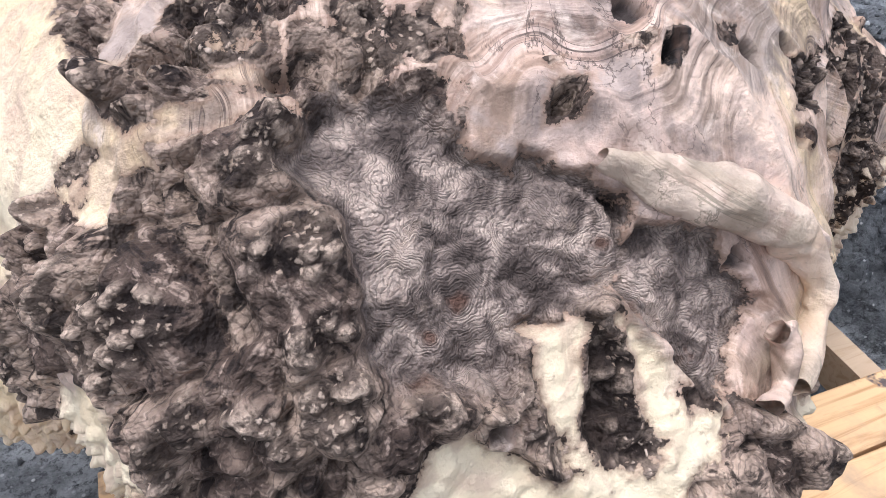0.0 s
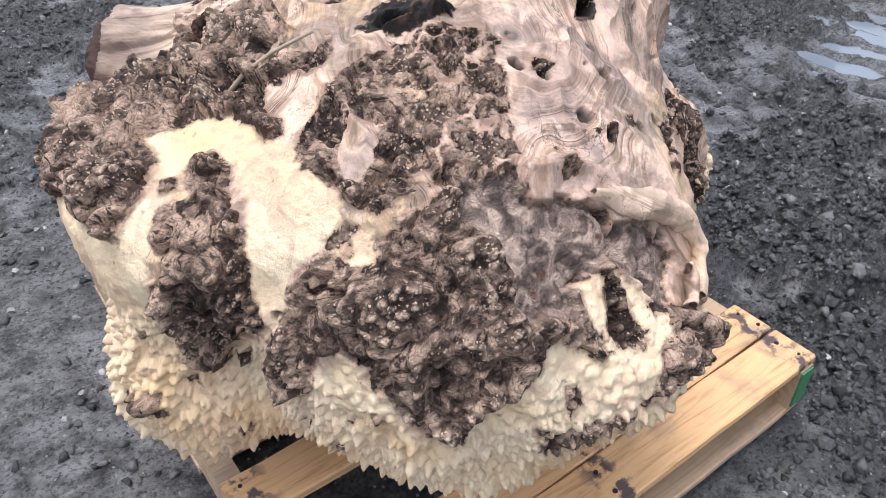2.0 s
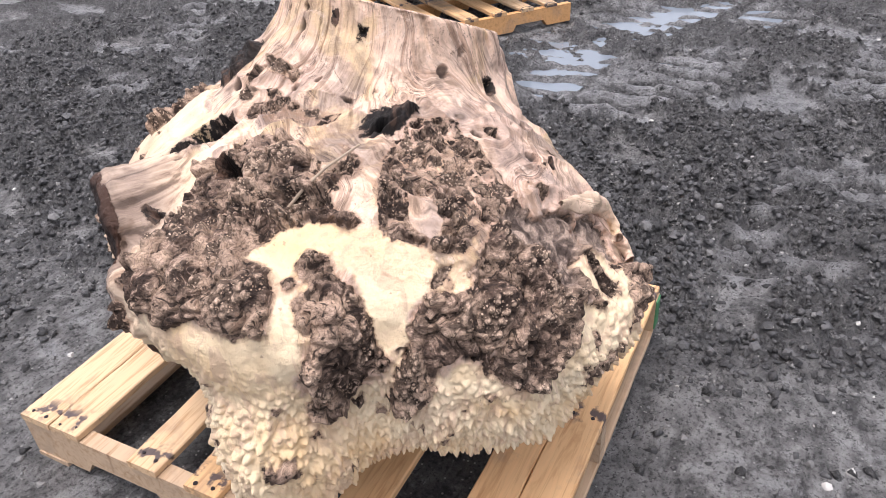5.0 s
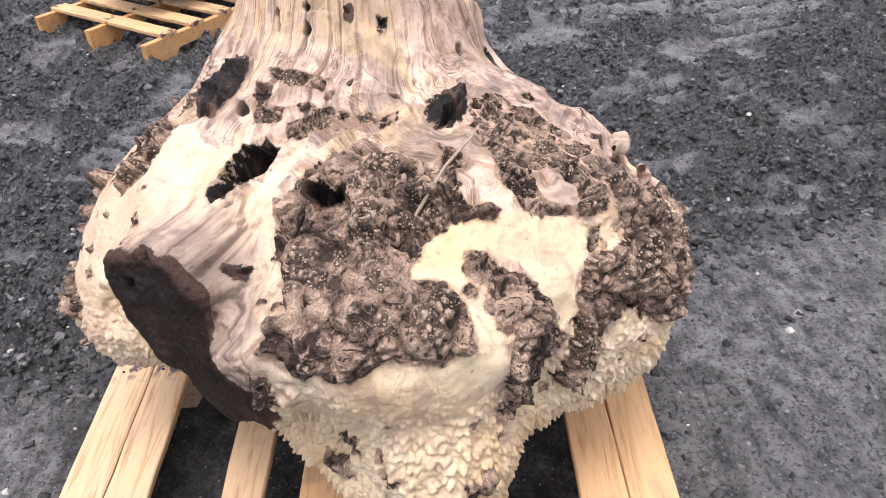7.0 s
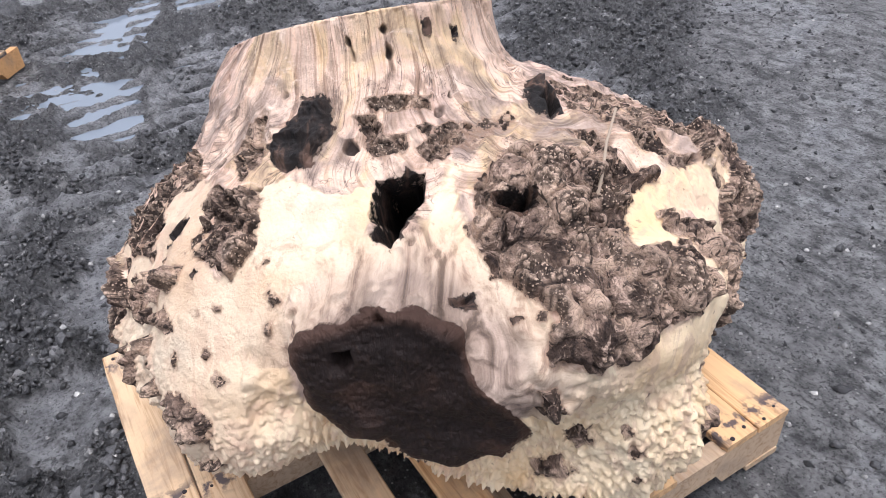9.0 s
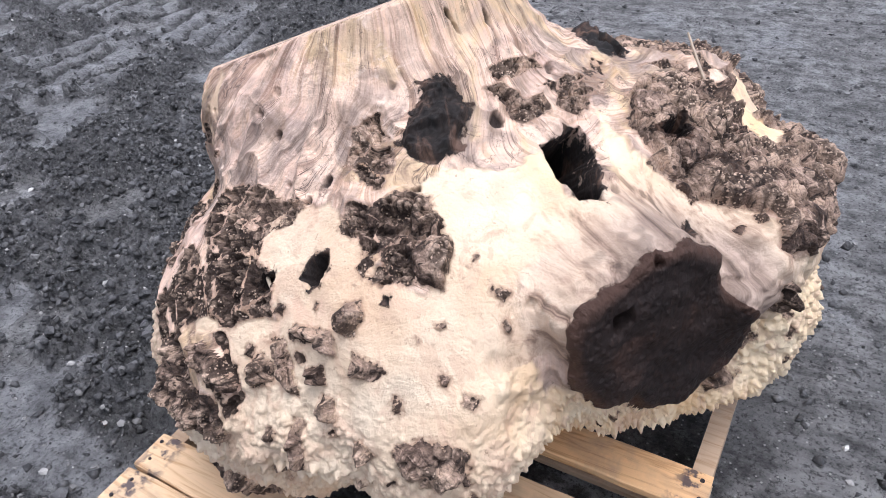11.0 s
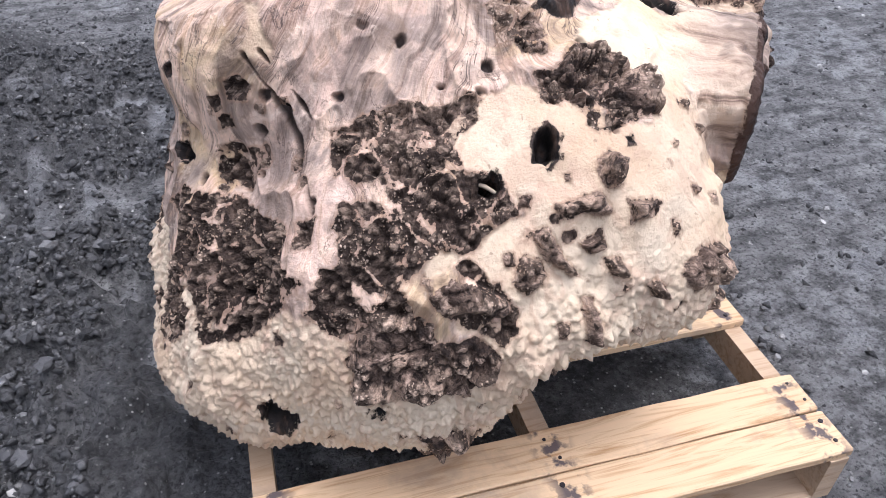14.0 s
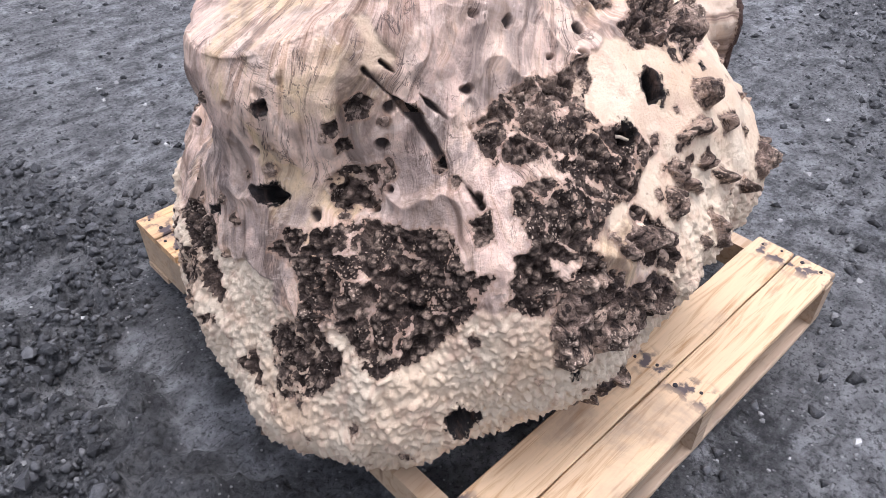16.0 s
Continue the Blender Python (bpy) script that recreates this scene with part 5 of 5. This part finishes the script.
    for _ in range(4):
        mean = (np.bincount(ends[:, 0], lift[ends[:, 1]], len(p)) + np.bincount(ends[:, 1], lift[ends[:, 0]], len(p))) / share
        lift = np.where(np.abs(lift - mean) > 0.0022, 0.35 * lift + 0.65 * mean, lift)
    # splits: the long one down the east side, those above the sawn limb and one in the trunk
    split = np.zeros(len(p))
    for line, wide in SPLITS:
        for a, c in zip(line, line[1:]):
            a, c = np.array(a), np.array(c)
            h = np.clip(((p - a) @ (c - a)) / ((c - a) @ (c - a)), 0, 1)
            d = np.linalg.norm(p - a - h[:, None] * (c - a), axis=1) + 0.0035 * w2 + 0.006 * w1
            split = np.maximum(split, 1 - ramp(d, wide * 0.5, wide))
    lift = lift - 0.016 * split
    # the deep gap above the limb
    first_hole = [name for name, _ in PATCHES].index("hole")
    near, s = depth_within(away, reach, PATCHES[first_hole][1])
    gap = np.zeros(len(p))
    gap[near] = ramp(s + 0.002 * w2[near], 0.0, 0.009)
    droop = np.stack([nn[:, 0], nn[:, 1], nn[:, 2] - 0.35 * wild], 1)
    p = p + droop * lift[:, None] - gap[:, None] * 0.13 * away
    p[:, 2] = np.maximum(p[:, 2], 0.142 + 0.003 * (w1 + 1) + 0.0147 * p[:, 0] - 0.0164 * p[:, 1])

    # splits, cracks and hollows darkened for their shade; bark pits and blotches stained
    stain_and_shade = np.clip(np.maximum(np.maximum(hole, split), crack * 0.4) + 0.35 * ramp(w1 + w2, 0.5, 1.1) * old + 0.8 * ramp(hollow_s, -0.05, 0.1) * (1 - b) * 0.5, 0, 1)
    kind = np.zeros(len(p), int)
    kind[bark] = 1
    # black parts: real rot, and holes whose shade is put into the colour
    kind[((rot_s > 0.0) | (pit_s > 0.0)) & (dark_one >= 0)] = 2
    kind[on_cut] = 3
    kind[on_top] = 4
    faces = faces[~((p[faces].max(1)[:, 2] < 0.165) & (away[faces[:, 0], 2] < -0.60))]
    fk = kind[faces[:, 0]]

    # every connected patch of bark is a part; crumbs are joined
    quad = faces[fk == 1].astype(np.int64)
    sides = np.stack([quad, np.roll(quad, -1, 1)], -1)
    sides = sides.min(2) * len(p) + sides.max(2)
    ids = np.unique(sides, return_inverse=True)[1].reshape(sides.shape)
    mark = np.arange(len(quad))
    for _ in range(400):
        was = mark
        low = np.full(ids.max() + 1, len(quad))
        for c in range(4):
            np.minimum.at(low, ids[:, c], mark)
        mark = low[ids].min(1)
        mark = mark[mark]
        mark = mark[mark]
        if (mark == was).all():
            break
    _, where, count = np.unique(mark, return_inverse=True, return_counts=True)
    where = np.where(count[where.ravel()] < 150, -1, where.ravel())

    burl = new("burl")
    tagged(burl, "large pale burl stump with dark knobbly bark patches on a pallet", "burl")
    layers = (("cream", cream), ("stain_and_shade", stain_and_shade), ("tip", tip), ("warm", warm), ("plate", plate), ("tone", (0.5 * rnd + 0.5 * (0.5 + 0.5 * w1)) * np.where(inset & (z < 0.70), 0.55, 1.0)), ("crown", crown), ("trunk", trunk), ("wild", wild), ("edge", rim), ("limb", limb), ("weathered", worn_end), ("sunk", 1.0 * inset * ramp(z, 0.78, 0.68)), ("rot_and_shade", np.where(on_cut, -1.0, np.maximum(rot_s, pit_s))), ("grain", grain), ("sawn", sawn))

    def piece(name, which, material, label="", kind=""):
        f = faces[np.flatnonzero(which)]
        if len(f) < 12:
            return
        used, back = np.unique(f, return_inverse=True)
        ob = mesh_object(name, p[used], back.reshape(f.shape), material, burl, label, [(k, v[used]) for k, v in layers])
        tagged(ob, kind=kind)

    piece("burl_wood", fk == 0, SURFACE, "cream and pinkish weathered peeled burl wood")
    patch = np.full(len(fk), -2)
    patch[fk == 1] = where
    for g in np.unique(where):
        if g < 0:
            piece("bark_crumb", patch == g, SURFACE, "small dark flecks of bark", "stuff")
        else:
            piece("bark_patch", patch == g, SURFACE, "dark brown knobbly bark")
    dark = np.where(fk == 2, dark_one[faces[:, 0]], -1)
    for g in np.unique(dark[dark >= 0]):
        if PATCHES[g][0] == "rot":
            piece("rotten_wood", dark == g, SURFACE, "crumbling blackened rotten wood")
        else:
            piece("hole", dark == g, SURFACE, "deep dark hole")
    piece("limb_cut", fk == 3, SURFACE, "dark brown sawn end of a limb")
    piece("trunk_cut", fk == 4, SURFACE, "pale sawn top of the trunk")

    def strand(line, rad, pale):
        """A smooth strap of wood that grew over the hollow."""
        line = [Vector(q) for q in line]
        pts, rads = [], []
        for k in range(len(line) - 1):
            q0, q1, q2, q3 = line[max(k - 1, 0)], line[k], line[k + 1], line[min(k + 2, len(line) - 1)]
            for h in range(14):
                u = h / 14
                pts.append(0.5 * (2 * q1 + (q2 - q0) * u + (2 * q0 - 5 * q1 + 4 * q2 - q3) * u * u + (3 * q1 - q0 - 3 * q2 + q3) * u ** 3))
                rads.append(rad[k] * (1 - u) + rad[k + 1] * u)
        ring = 24
        v = []
        for k, (q, r) in enumerate(zip(pts, rads)):
            d = (pts[min(k + 1, len(pts) - 1)] - pts[max(k - 1, 0)]).normalized()
            side = d.cross(Vector((0, 0, 1))).normalized()
            up = side.cross(d)
            for h in range(ring):
                c = h / ring * 2 * math.pi
                v.append(q + r * (math.cos(c) * side + math.sin(c) * up))
        v = np.array(v)
        v = v + np.stack([0.007 * smooth_noise(v, 0.035, 181 + c) + 0.003 * smooth_noise(v, 0.012, 191 + c) for c in range(3)], 1)
        i = np.arange(len(pts) * ring).reshape(-1, ring)
        j = np.roll(i, -1, 1)
        f = np.stack([i[:-1], j[:-1], j[1:], i[1:]], -1).reshape(-1, 4)
        o = np.zeros(len(v))
        mesh_object("wood_strand", v, f, SURFACE, burl, "smooth pale strap of wood bridging a hollow", (("cream", o + pale), ("stain_and_shade", o), ("tip", o), ("warm", o + 0.5), ("plate", o), ("tone", o), ("crown", o), ("trunk", o), ("wild", o), ("edge", o - 1), ("rot_and_shade", o - 1), ("sawn", o - 1), ("grain", 0.5 * v[:, 2] + 0.3 * v[:, 0])))

    strand(((-0.077, -0.504, 0.706), (-0.052, -0.520, 0.691), (-0.017, -0.531, 0.676), (0.019, -0.535, 0.662), (0.056, -0.543, 0.630), (0.071, -0.555, 0.597), (0.067, -0.576, 0.567), (0.028, -0.607, 0.560)), (0.006, 0.015, 0.018, 0.017, 0.014, 0.011, 0.010, 0.010), 0.35)
    strand(((0.013, -0.583, 0.602), (0.026, -0.590, 0.586), (0.012, -0.604, 0.576), (-0.010, -0.615, 0.572)), (0.009, 0.011, 0.010, 0.010), 0.05)
    return burl


SPLITS = (
    (((0.408, 0.200, 0.788), (0.390, 0.222, 0.757), (0.364, 0.247, 0.721), (0.356, 0.267, 0.688), (0.359, 0.289, 0.665), (0.355, 0.330, 0.648), (0.356, 0.363, 0.630)), 0.007),
    (((-0.028, 0.020, 0.974), (-0.043, 0.019, 0.942), (-0.061, 0.028, 0.913)), 0.008),
    (((-0.352, 0.233, 0.756), (-0.382, 0.243, 0.756), (-0.399, 0.250, 0.742)), 0.007),
    (((-0.388, 0.203, 0.759), (-0.410, 0.208, 0.758), (-0.426, 0.210, 0.752)), 0.006),
    (((0.386, 0.210, 0.794), (0.363, 0.236, 0.763), (0.342, 0.256, 0.733), (0.328, 0.277, 0.709)), 0.004),
    (((-0.000, 0.076, 0.974), (-0.019, 0.075, 0.943), (-0.050, 0.072, 0.907)), 0.004),
    (((-0.051, -0.055, 0.942), (-0.075, -0.077, 0.900), (-0.111, -0.047, 0.873)), 0.003),
)
make_burl()


# ---- the log on the far pallet ----
def make_log():
    rows, cols = 60, 90
    u, v = np.meshgrid(np.linspace(0, 1, rows), np.linspace(0, 2 * np.pi, cols, endpoint=False), indexing="ij")
    r = (0.26 + 0.05 * np.sin(3 * v + 4 * u)) * np.sqrt(np.clip(1 - (2 * u - 1) ** 6, 0, 1))
    p = np.stack([(u - 0.5).ravel() * 0.95, (r * np.cos(v)).ravel(), (r * np.sin(v)).ravel()], 1)
    p = p + p * (0.25 * fractal(p, 0.12, 4, 7))[:, None] * (0, 1, 1)
    i = np.arange(rows * cols).reshape(rows, cols)
    j = np.roll(i, -1, 1)
    f = np.stack([i[:-1], i[1:], j[1:], j[:-1]], -1).reshape(-1, 4)
    p[:, 2] -= p[:, 2].min()
    ob = mesh_object("log", p, f, SURFACE, layers=(("tip", np.zeros(len(p))), ("stain_and_shade", np.full(len(p), 0.5)), ("edge", np.ones(len(p))), ("rot_and_shade", np.full(len(p), -1.0)), ("sawn", np.full(len(p), -1.0))))
    ob.matrix_world = pose(3.04, 1.20, 0.118, 0, 0, 128)
    tagged(ob, "dark rough-barked burl log lying on a pallet", "log")


make_log()


def make_twig(points, rad, label):
    cu = bpy.data.curves.new("twig", "CURVE")
    cu.dimensions, cu.bevel_depth, cu.bevel_resolution, cu.use_fill_caps = "3D", rad, 2, True
    sp = cu.splines.new("POLY")
    sp.points.add(len(points) - 1)
    for k, (q, pt) in enumerate(zip(points, sp.points)):
        pt.co, pt.radius = (*q, 1), 1 - 0.5 * k / len(points)
    cu.materials.append(TWIG)
    return tagged(new("twig", cu), label, "twig")


make_twig(((-0.36, -0.150, 0.765), (-0.345, -0.172, 0.795), (-0.318, -0.200, 0.825), (-0.285, -0.245, 0.858)), 0.0032, "thin pale dry twig caught in the bark")
make_twig(((0.148, 0.396, 0.652), (0.140, 0.404, 0.660), (0.126, 0.416, 0.658), (0.113, 0.425, 0.650)), 0.004, "short bleached root end in a dark bark pocket")
